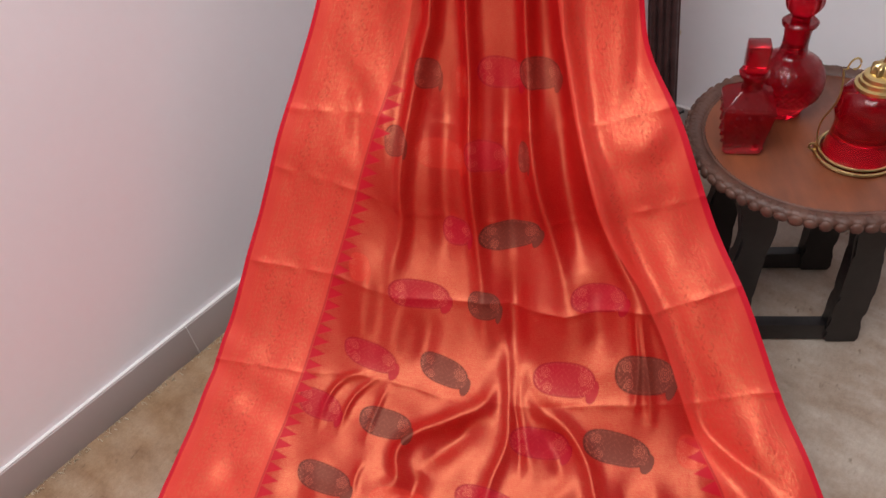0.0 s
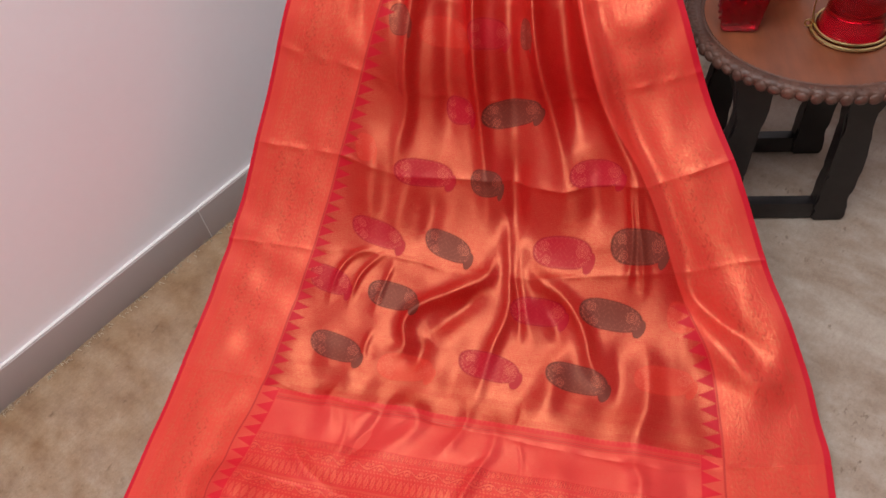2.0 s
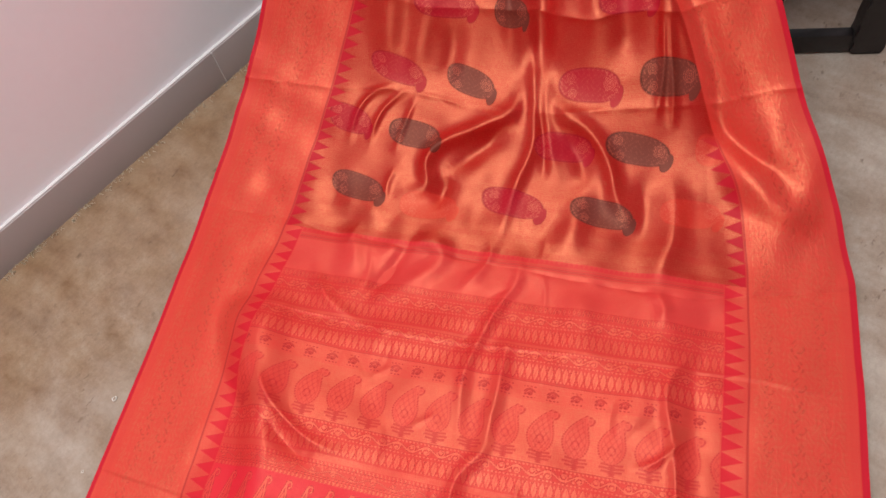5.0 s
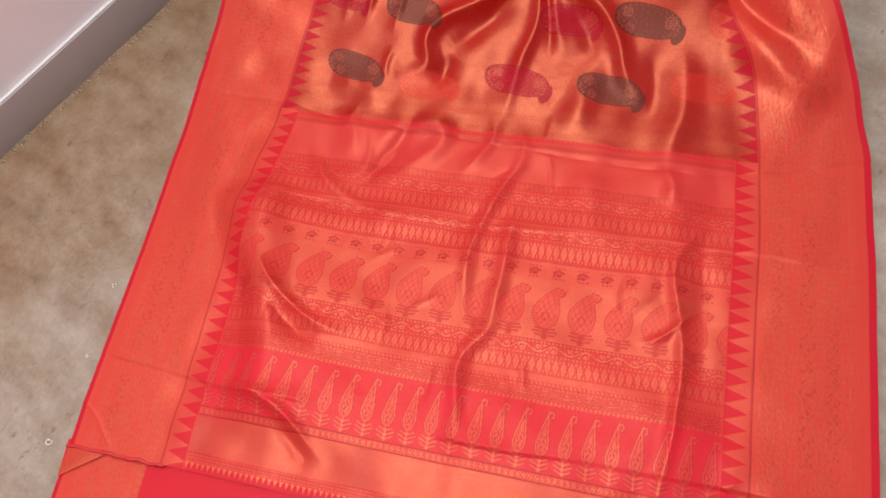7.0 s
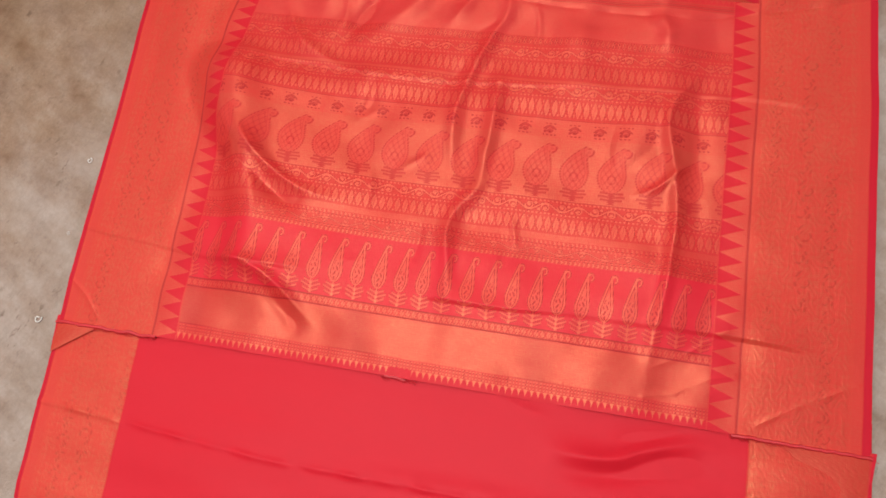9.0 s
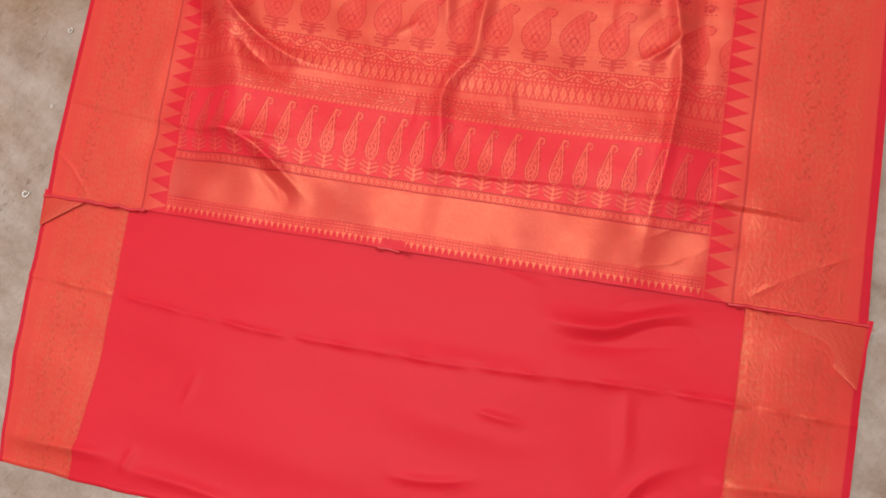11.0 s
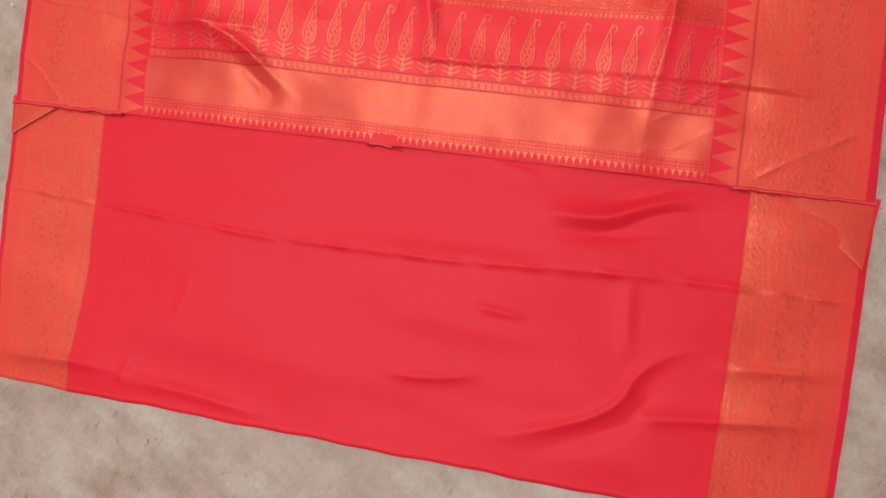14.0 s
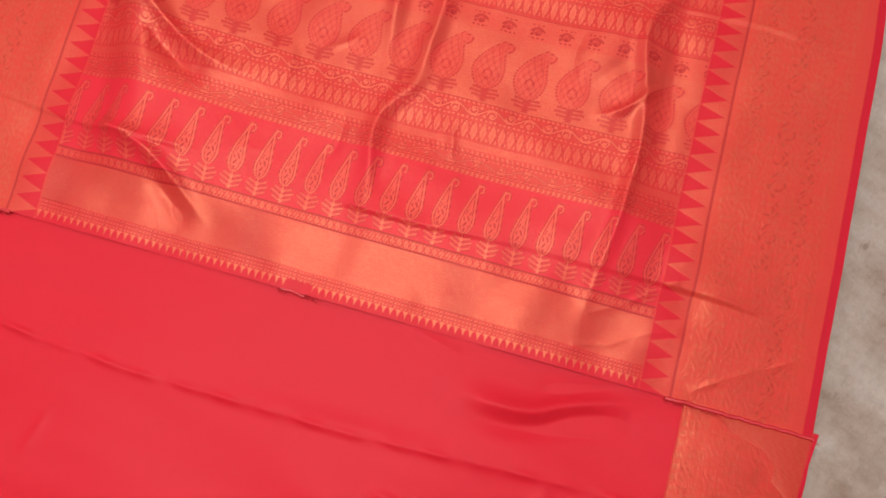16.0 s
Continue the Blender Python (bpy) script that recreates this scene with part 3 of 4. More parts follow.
def paisley(p, s, at, size):
    """A woven body paisley lying across the cloth: masks of its ground and of its gold scrolls."""
    lx, ly = (p - at[0]) / size[0] + 0.5, (s - at[1]) / size[1]
    f = np.abs(2 * lx / 0.95 - 1) ** 2.8 + np.abs(ly / (0.47 - 0.07 * lx)) ** 2.3
    tail = ((lx - 0.895 - 0.16 * (ly + 0.3)) / 0.085) ** 2 + ((ly + 0.22) / 0.28) ** 2
    inside = np.clip((1.0 - np.minimum(f, tail)) / 0.16 + 0.5, 0, 1)
    px, py = (lx - 0.5) * size[0], ly * size[1]     # metres from its middle
    curl = np.zeros(px.shape)
    for mx, my, r, turn in ((0.29, 0.06, 0.0105, 1), (-0.31, 0.17, 0.0085, -1), (-0.27, -0.22, 0.0075, 1)):
        dx, dy = px - mx * size[0], py - my * size[1]
        rr = np.hypot(dx, dy)
        curl = np.maximum(curl, step(0.15, 0.75, np.sin(rr * 2300 + turn * np.arctan2(dy, dx))) * (rr < r * (0.45 + 0.55 * min(1.0, size[0] / 0.09))))
    ends = step(0.14, 0.30, np.abs(lx - 0.5))
    sprig = (0.35 + 0.65 * ends) * np.exp(-(((np.sin(px * 330 + 2.2 * np.sin(py * 300)) * np.sin(py * 340 + 1.8 * np.sin(px * 260))) / 0.13) ** 2)) * (curl < 0.05) * (0.55 + 0.45 * np.sin(px * 1500 + py * 900))
    rim = np.exp(-(((f - 0.74) / 0.07) ** 2)) * step(-0.3, 0.5, np.sin(np.arctan2(py * 2, px) * 34))
    scroll = np.clip(0.6 * curl + 0.6 * sprig + 0.25 * rim, 0, 1) * inside * (f < 0.95)
    outline = np.clip((np.minimum(f, tail) - 0.80) / 0.12, 0, 1) * inside
    return inside, scroll, outline


def band(s, a, b, w=0.0012):
    return np.clip((s - a) / w + 0.5, 0, 1) * np.clip((b - s) / w + 0.5, 0, 1)


def ovals(x, s, a, b, pitch=0.0115):
    """Rows of upright pointed leaves with a spine, and two beads between each pair."""
    cx = (np.mod(x, pitch) - pitch / 2) / pitch
    y = (s - (a + b) / 2) / (b - a)
    waist = 0.37 * np.clip(1 - (np.abs(y) / 0.47) ** 1.7, 0, 1)
    leaf = np.clip((waist - np.abs(cx)) / 0.09 + 0.5, 0, 1) * (np.abs(y) < 0.47)
    spine = np.exp(-(((cx - 0.08 * np.sin(9 * y)) / 0.06) ** 2)) * (np.abs(y) < 0.34)
    dot = np.clip((1 - ((np.abs(cx) - 0.5) / 0.12) ** 2 - ((np.abs(y) - 0.33) / 0.10) ** 2) / 0.3, 0, 1)
    return np.clip(leaf * (1 - 0.5 * spine) + 0.8 * dot, 0, 1) * band(s, a, b)


def vine(x, s, a, b, pitch=0.050):
    """A scrolling creeper with curled leaves between two rope lines."""
    h = b - a
    y, t = (s - (a + b) / 2) / h, 2 * math.pi * x / pitch
    stem = np.exp(-(((y - 0.24 * np.sin(t)) / 0.07) ** 2))
    lobe = (np.mod(x, pitch / 2) - pitch / 4) / h          # from the middle of each half wave
    side = np.sign(np.sin(t))
    r, turn = np.hypot(lobe, y + 0.06 * side), np.arctan2(y + 0.06 * side, lobe)
    coil = np.exp(-(((r - 0.21 - 0.02 * turn * side) / 0.055) ** 2))
    seed = np.clip((0.10 - np.hypot(lobe * 0.8, y + 0.06 * side)) / 0.04 + 0.5, 0, 1)
    bud = np.hypot((np.mod(x + pitch / 4, pitch / 2) - pitch / 4) / h - 0.12 * side, y + 0.2 * side)
    buds = np.clip((0.11 - bud) / 0.05 + 0.5, 0, 1)
    rope = band(np.abs(y), 0.38, 0.5, 0.03) * step(-0.35, 0.25, np.sin(2 * math.pi * (x / 0.0058 + 1.6 * np.abs(y) * np.sign(y))))
    return np.clip((stem + coil + seed + 0.9 * buds) * (np.abs(y) < 0.36) + rope, 0, 1) * band(s, a, b)


def chevrons(x, s, a, b, pitch=0.008):
    y = (s - a) / (b - a)
    return step(-0.2, 0.5, np.sin(2 * math.pi * (x / pitch + 0.5 * np.abs(y - 0.5)))) * band(s, a, b)


def weave(u, p, q, s):
    """Thread colour and gold share at each point: u across the flat cloth in metres, s the length from its fringe end."""
    d = np.minimum(u, WIDTH - u)                     # from the nearer selvedge
    inner = d - BORDER                               # into the body
    x = u
    thread = np.empty(u.shape + (3,))
    thread[:] = SILK_BODY
    zari = np.zeros(u.shape)

    def lay_in(mask, gold=None, colour=None):
        nonlocal zari, thread
        if gold is not None:
            zari = zari * (1 - mask) + gold * mask
        if colour is not None:
            thread = thread * (1 - mask[..., None]) + colour * mask[..., None]

    BODY_AT = 0.622                                  # length at which the coral end piece starts
    # shot body, gold weft over red warp
    lay_in(np.ones(u.shape), 0.37, SILK_BODY)
    lay_in(band(s, BODY_AT + 0.012, BODY_AT + 0.03) * 0.3, 0.7)
    lay_in(band(s, BODY_AT + 0.04, BODY_AT + 0.052) * 0.2, 0.7)
    figures = (  # across, along, width, colour, slant of each woven paisley
        (-0.143, 1.021, 0.042, 1, 0.1), (-0.089, 1.015, 0.024, 2, 0.1), (-0.023, 1.021, 0.080, 0, 0.1), (0.038, 1.021, 0.068, 1, 0.1),
        (-0.195, 0.976, 0.040, 1, 0.0), (-0.121, 0.966, 0.090, 2, 0.15), (-0.047, 0.966, 0.070, 0, 0.15), (0.016, 0.966, 0.020, 1, 0.1),
        (-0.098, 0.907, 0.055, 0, 0.1), (-0.004, 0.906, 0.110, 1, -0.1),
        (-0.270, 0.872, 0.042, 2, 0.1), (-0.161, 0.847, 0.114, 0, 0.1), (-0.047, 0.839, 0.060, 1, 0.1), (0.147, 0.832, 0.095, 0, 0.1),
        (-0.246, 0.770, 0.104, 0, 0.30), (-0.112, 0.757, 0.092, 1, 0.32), (0.097, 0.749, 0.110, 0, 0.12), (0.227, 0.756, 0.100, 1, 0.0),
        (-0.330, 0.692, 0.085, 0, 0.25), (-0.206, 0.674, 0.102, 1, 0.15), (0.062, 0.667, 0.104, 0, 0.05), (0.188, 0.669, 0.114, 1, 0.12), (0.304, 0.674, 0.050, 2, 0.1),
        (-0.301, 0.579, 0.106, 1, 0.22), (-0.166, 0.555, 0.108, 2, 0.0), (-0.016, 0.570, 0.116, 0, 0.16), (0.137, 0.564, 0.112, 1, 0.14), (0.282, 0.575, 0.104, 2, 0.0),
    )
    stretch = np.sqrt(1 + ((eased(q + 0.01, RISE_AT, RISE) - eased(q - 0.01, RISE_AT, RISE)) / 0.02) ** 2)
    colours = (SILK_MAGENTA, SILK_GREEN, SILK_ORANGE)
    for across, along, wide, colour, slant in figures:
        ground, scroll, outline = paisley(p, along + (q - along) * stretch + slant * (p - across), (across, along), (wide, 0.057))
        bright = 1.0 if along < 0.93 else 0.75
        lay_in(ground * (0.96 if colour < 2 else 0.7) * bright, 0.05 if colour != 2 else 0.16, colours[colour])
        lay_in(outline * 0.6 * (colour < 2), 0.04, colours[colour] * (0.6 if colour == 0 else 0.3))
        lay_in(scroll * 0.75, 0.38, lin(210, 92, 76))
    pallu = 1 - step(BODY_AT - 0.0006, BODY_AT + 0.0006, s)
    lay_in(pallu, 0.12, lin(204, 44, 44))
    lay_in(band(s, 0.538, 0.602), 0.22, lin(212, 55, 54))
    # cross bands of the end piece, from the fringe inwards
    gold = np.zeros(u.shape)
    fade = 0.8 + 0.2 * np.sin(37 * x + 5 * s) * np.sin(13 * x + 2)
    gold += 0.46 * band(s, 0.026, 0.081) * fade
    for k in range(3):
        gold += 0.42 * band(s, 0.0135 + 0.0043 * k, 0.0160 + 0.0043 * k) * step(-0.6, 0.2, np.sin(2 * math.pi * x / 0.0046))
    gold += 0.5 * ovals(x, s, 0.0825, 0.0935, 0.0086) + 0.3 * band(s, 0.0815, 0.0825) + 0.3 * band(s, 0.0935, 0.0947)
    pitch = 0.03182                                   # tall cones on red, hooked at the tip
    lay_in(band(s, 0.095, 0.189), 0.06, lin(213, 36, 50))
    cx = np.mod(x - 0.00198 + pitch / 2, pitch) - pitch / 2
    y = (s - 0.1175) / 0.063
    lean = cx - 0.0055 * np.clip(y, 0, 1) ** 1.6
    half = np.where(y < 0.26, 0.0098 * np.sqrt(np.clip(1 - ((0.26 - y) / 0.28) ** 2, 0, 1)), 0.0098 * np.clip(1 - (np.clip(y - 0.26, 0, 1) / 0.80) ** 1.1, 0, 1))
    rim = np.where((y < 0) | (y > 1), 0.02, np.abs(lean) - half)
    core = soft(rim + 0.0048, 0.001) * (0.45 + 0.55 * step(-0.1, 0.5, np.sin(lean / 0.0009 + 2 * np.sin(y * 20)) * np.sin(y * 26)))
    tip = np.exp(-(((np.hypot(cx - 0.0092, (s - 0.1755) * 0.7) - 0.0030) / 0.0014) ** 2)) * ((s > 0.176) | (cx > 0.0092)) * (s > 0.168)
    gold += 0.48 * np.clip(soft(rim) * (0.95 - 0.5 * np.exp(-(((rim + 0.0034) / 0.0008) ** 2)) - 0.45 * core) + tip, 0, 1)
    away = np.abs(cx)
    for base, span in ((0.0985, 0.0115), (0.1045, 0.0135), (0.1105, 0.0105)):
        rise = base + 0.42 * away
        gold += 0.36 * np.exp(-(((s - rise) / 0.0022) ** 4)) * (away < span)
    gold += 0.4 * soft(away - 0.0016) * band(s, 0.096, 0.118)
    gold += 0.5 * chevrons(x, s, 0.189, 0.1945, 0.0062) + 0.40 * vine(x, s, 0.196, 0.213, 0.062) + 0.45 * chevrons(x, s, 0.2145, 0.2195, 0.0062) + 0.34 * band(s, 0.2205, 0.2295)
    gold += 0.6 * ovals(x, s, 0.2305, 0.2555) + 0.62 * vine(x, s, 0.2565, 0.2785, 0.046)
    field = band(s, 0.2795, 0.374)                    # the big mangoes are red on gold
    gold += 0.62 * field
    pitch = 0.0528
    cx, y = np.mod(x + 0.0284, pitch) - pitch / 2, (s - 0.3000) / 0.064
    lean = cx + 0.002 - 0.034 * np.clip(y - 0.38, 0, 1) ** 2
    half = 0.0188 * np.where(y < 0.38, np.sqrt(np.clip(1 - ((0.38 - y) / 0.40) ** 2, 0, 1)), np.clip(1 - (np.clip(y - 0.38, 0, 1) / 0.64) ** 1.5, 0, 1)) + 0.0008
    rim = np.where((y < -0.02) | (y > 1.02), 0.02, np.abs(lean) - half)       # metres outside the mango
    beak = np.hypot((cx - 0.0160) / 0.0066, (s - 0.3570) / 0.0058)
    rim = np.minimum(rim, 0.0055 * (beak - 1))
    notch = np.hypot((cx - 0.0205) / 0.005, (s - 0.3475) / 0.0045)
    rim = np.maximum(rim, 0.005 * (1 - notch))
    mango = soft(rim, 0.0014)
    t = np.arctan2(cx, s - 0.325)
    beads = np.exp(-((rim / 0.0014) ** 2)) * (0.35 + 0.65 * step(-0.3, 0.3, np.sin(t * 34)))
    inner_rim = np.exp(-(((rim + 0.0042) / 0.0008) ** 2))
    net = np.abs(np.sin(lean / 0.0028 + 15 * y) * np.sin(lean / 0.0028 - 15 * y))
    lace = np.exp(-((net / 0.2) ** 2)) * (rim < -0.005)
    eye = np.exp(-(((np.hypot(lean, (s - 0.318) * 0.9) - 0.0055) / 0.0012) ** 2))
    away = np.abs(cx)
    foot = np.zeros(u.shape)
    for base, span in ((0.2875, 0.0150), (0.2925, 0.0185), (0.2975, 0.0160)):
        foot = np.maximum(foot, np.exp(-(((s - base - 0.10 * away + 14 * np.clip(away - 0.012, 0, 1) ** 2) / 0.0018) ** 2)) * (away < span))
    foot = np.maximum(foot, soft(away - 0.0042 - 0.0016 * np.sin(s * 1900)) * band(s, 0.2815, 0.300)) * (1 - mango)
    figure = np.clip(0.9 * beads + 0.40 * inner_rim + 0.5 * lace + 0.45 * eye + 0.8 * foot, 0, 1)
    faint = vine(x, s, 0.378, 0.398, 0.036)
    gold += 0.40 * band(s, 0.374, 0.4035) - 0.28 * faint * step(-0.3, 0.3, np.sin(2 * math.pi * x / 0.036))
    gold += 0.7 * ovals(x, s, 0.406, 0.4355) + 0.6 * vine(x, s, 0.437, 0.4590, 0.046) + 0.35 * band(s, 0.460, 0.465)
    gold += 0.55 * ovals(x, s, 0.467, 0.4965) + 0.55 * vine(x, s, 0.498, 0.520, 0.046) + 0.4 * ovals(x, s, 0.523, 0.538, 0.0078)
    for k in range(3):
        gold += 0.3 * band(s, 0.600 + 0.005 * k, 0.6022 + 0.005 * k)
    lay_in(pallu * np.clip(gold * 1.45, 0, 1), 0.33, lin(214, 66, 56))
    lay_in(pallu * np.clip(field + band(s, 0.028, 0.079) * fade, 0, 1) * 0.7, 0.28, lin(206, 62, 52))
    lay_in(pallu * field * mango * 0.8, 0.16, lin(212, 58, 52))
    lay_in(pallu * field * figure, 0.06, lin(186, 32, 38))
    contour = np.exp(-(((np.clip(gold, 0, 1) - 0.20) / 0.08) ** 2))
    lay_in(pallu * contour * 0.85, 0.03, lin(160, 24, 32))
    teeth = np.abs(np.mod(x, 0.0085) / 0.0085 - 0.5) * 2
    lay_in(band(s, 0.6145, 0.6305) * (teeth > (s - 0.6145) / 0.0085) * 0.7, 0.08, SILK_RED)
    tip = soft(s - 0.0125 * (1 - (np.abs(np.mod(x, 0.0088) / 0.0088 - 0.5) * 2) ** 2.2 * 0.75), 0.002)
    lay_in((s < 0.0125) * (1 - tip), 0.3, lin(216, 84, 62))
    lay_in((s < 0.0125) * tip, 0.02, SILK_RED)
    torn = band(p, -0.101, -0.068, 0.002) * (s < 0.0135 + 0.001 * np.sin(900 * p))
    lay_in(torn, 0.02, SILK_RED)
    # temple points along both borders
    period = 0.0225
    saw = np.abs(np.mod(s, period) / period - 0.5) * 2
    seen = np.where(u < WIDTH / 2, 1 - step(1.0, 1.03, q), 1 - step(0.675, 0.70, q))
    strip = band(inner, 0.0, 0.034) * seen
    out = np.clip((saw - inner / 0.030) / 0.08 + 0.5, 0, 1)        # on the body they point inwards
    back = np.clip((saw - (0.034 - inner) / 0.031) / 0.08 + 0.5, 0, 1)  # on the end piece, outwards
    lay_in(strip * (1 - pallu) * out, 0.02, lin(186, 16, 36))
    lay_in(strip * pallu, 0.3, SILK_CORAL)
    lay_in(strip * pallu * back, 0.03, SILK_RED)
    lay_in(band(inner, 0.034, 0.036) * pallu * 0.5, 0.1, SILK_CORAL)
    # the wide borders
    edge = 1 - step(-0.0008, 0.0008, inner)
    lay_in(edge, 0.27, lin(216, 60, 50))
    cover = np.zeros(u.shape)
    for a, b, g in ((0.030, 0.034, 0.3), (0.050, 0.090, 0.22), (0.097, 0.100, 0.25), (0.112, 0.145, 0.2)):
        cover += g * band(d, a, b)
    lay_in(edge * np.clip(cover, 0, 1), 0.7)
    for mid, half, pitch in ((0.055, 0.011, 0.050), (0.088, 0.013, 0.064), (0.128, 0.009, 0.044)):
        y, t = (d - mid) / half, 2 * math.pi * s / pitch
        stem = np.exp(-(((y - 0.55 * np.sin(t)) / 0.13) ** 2)) * step(-0.2, 0.4, np.sin(5 * t + 3 * y))
        curl = np.exp(-(((np.hypot((np.mod(s, pitch / 2) - pitch / 4) / half, y + 0.3 * np.sin(t)) - 0.5) / 0.11) ** 2)) * step(-0.1, 0.5, np.sin(t * 3 + 5 * y))
        some = step(0.35, 0.6, 0.5 + 0.5 * np.sin(7 * s + 40 * mid) * np.sin(17 * s + 3 * mid))
        lay_in(edge * np.clip(0.6 * stem + 0.6 * curl, 0, 1) * (np.abs(y) < 1.2) * (0.25 + 0.6 * some), 0.08, lin(160, 34, 24))
    swirl = np.sin(2 * math.pi * d / 0.0125 + 2.1 * np.sin(2 * math.pi * s / 0.031)) * np.sin(2 * math.pi * s / 0.019 + 2.1 * np.sin(2 * math.pi * d / 0.021))
    lay_in(edge * 0.5 * step(0.15, 0.6, swirl) * band(d, 0.026, 0.148), 0.62)
    lay_in(edge * 0.45 * step(0.25, 0.6, -swirl) * band(d, 0.026, 0.148), 0.12)
    for k in range(9):
        lay_in(edge * 0.2 * band(d, 0.028 + 0.0125 * k, 0.0295 + 0.0125 * k), 0.7)
    lay_in(band(inner, -0.0035, -0.0005) * 0.6 * seen, 0.02, lin(150, 16, 30))
    lay_in(band(d, 0.010, 0.022) * 0.5, 0.2, SILK_CORAL)
    lay_in(1 - step(-0.001, 0.001, d - np.where(u < WIDTH / 2, 0.0072, 0.0098)), 0.0, lin(192, 20, 40))
    return thread, np.clip(zari, 0, 1)


def cloth_mesh(name, places, flat_u, flat_s, thread, zari, parent, label=""):
    """A grid of places as one cloth mesh, carrying its weave."""
    rows, cols = flat_u.shape
    mesh = bpy.data.meshes.new(name)
    count = rows * cols
    idx = np.arange(count, dtype=np.int32).reshape(rows, cols)
    quads = np.stack([idx[:-1, :-1], idx[:-1, 1:], idx[1:, 1:], idx[1:, :-1]], -1).reshape(-1, 4)
    mesh.vertices.add(count)
    mesh.vertices.foreach_set("co", places.reshape(-1).astype(np.float32))
    mesh.loops.add(quads.size)
    mesh.loops.foreach_set("vertex_index", quads.reshape(-1))
    mesh.polygons.add(len(quads))
    mesh.polygons.foreach_set("loop_start", np.arange(0, quads.size, 4, dtype=np.int32))
    mesh.update(calc_edges=True)
    uv = mesh.uv_layers.new(name="cloth")
    both = np.stack([flat_u.reshape(-1), flat_s.reshape(-1)], -1)[quads.reshape(-1)]
    uv.data.foreach_set("uv", both.reshape(-1).astype(np.float32))
    a = mesh.attributes.new("thread", "FLOAT_COLOR", "POINT")
    a.data.foreach_set("color", np.concatenate([thread.reshape(-1, 3), np.ones((count, 1))], 1).reshape(-1).astype(np.float32))
    b = mesh.attributes.new("zari", "FLOAT", "POINT")
    b.data.foreach_set("value", zari.reshape(-1).astype(np.float32))
    mesh.polygons.foreach_set("use_smooth", np.ones(len(quads), dtype=bool))
    mesh.materials.append(SILK)
    mesh.validate()
    ob = new(name, mesh)
    ob.parent = parent
    if label:
        ob["label"] = label
    return ob


def across_lines(q):
    return [eased(q, STATIONS, line) for line in (EDGE_LEFT, SEAM_LEFT, SEAM_RIGHT, EDGE_RIGHT)]


PALLU_TOP = 0.476  # along, where the coral end piece meets the gold body


def sheet_rows(start, stop, pitch):
    rows, q = [], start
    while q < stop:
        rows.append(q)
        slope = float(np.interp(q + 0.01, RISE_AT, RISE) - np.interp(q - 0.01, RISE_AT, RISE)) / 0.02
        q += pitch * (4 if q > 1.12 else 1) / math.sqrt(1 + slope * slope)
    return np.array(rows + [stop])


def length_of_cloth(parent, name, start, stop, pitch, columns, label):
    """A stretch of the long sheet between two lines across it."""
    base = sheet_rows(start, stop, pitch)
    flat = np.linspace(0, WIDTH, columns)
    lines = np.array(across_lines(base))
    knots = (0, BORDER, BORDER + 0.037, WIDTH - BORDER, WIDTH)
    p = np.array([np.interp(flat, knots, (a, b, b + 0.036, c, d)) for a, b, c, d in lines.T])
    q = base[:, None] + END_TILT * p * tilt_share(base)[:, None]
    u = np.broadcast_to(flat, p.shape)
    fine = np.linspace(-0.147, 1.36, 3000)
    arc = np.concatenate([[0.0], np.cumsum(np.hypot(np.diff(fine), np.diff(eased(fine, RISE_AT, RISE))))])
    s = np.broadcast_to(np.interp(base, fine, arc)[:, None], p.shape)
    thread, zari = weave(u, p, q, s)
    return cloth_mesh(name, lay(p, q, 0.006 - 0.004 * (1 - step(-0.147, -0.07, base))[:, None]), u, s, thread, zari, parent, label)


def drape(parent):
    """The long sheet: flat end piece on the floor, then up to the rail in pleats."""
    length_of_cloth(parent, "end_piece", -0.147, PALLU_TOP, 0.0011, 1040, "coral end piece with woven gold bands of mangoes and creepers")
    length_of_cloth(parent, "body_length", PALLU_TOP, 1.355, 0.0016, 840, "orange-gold shot silk with woven paisleys")


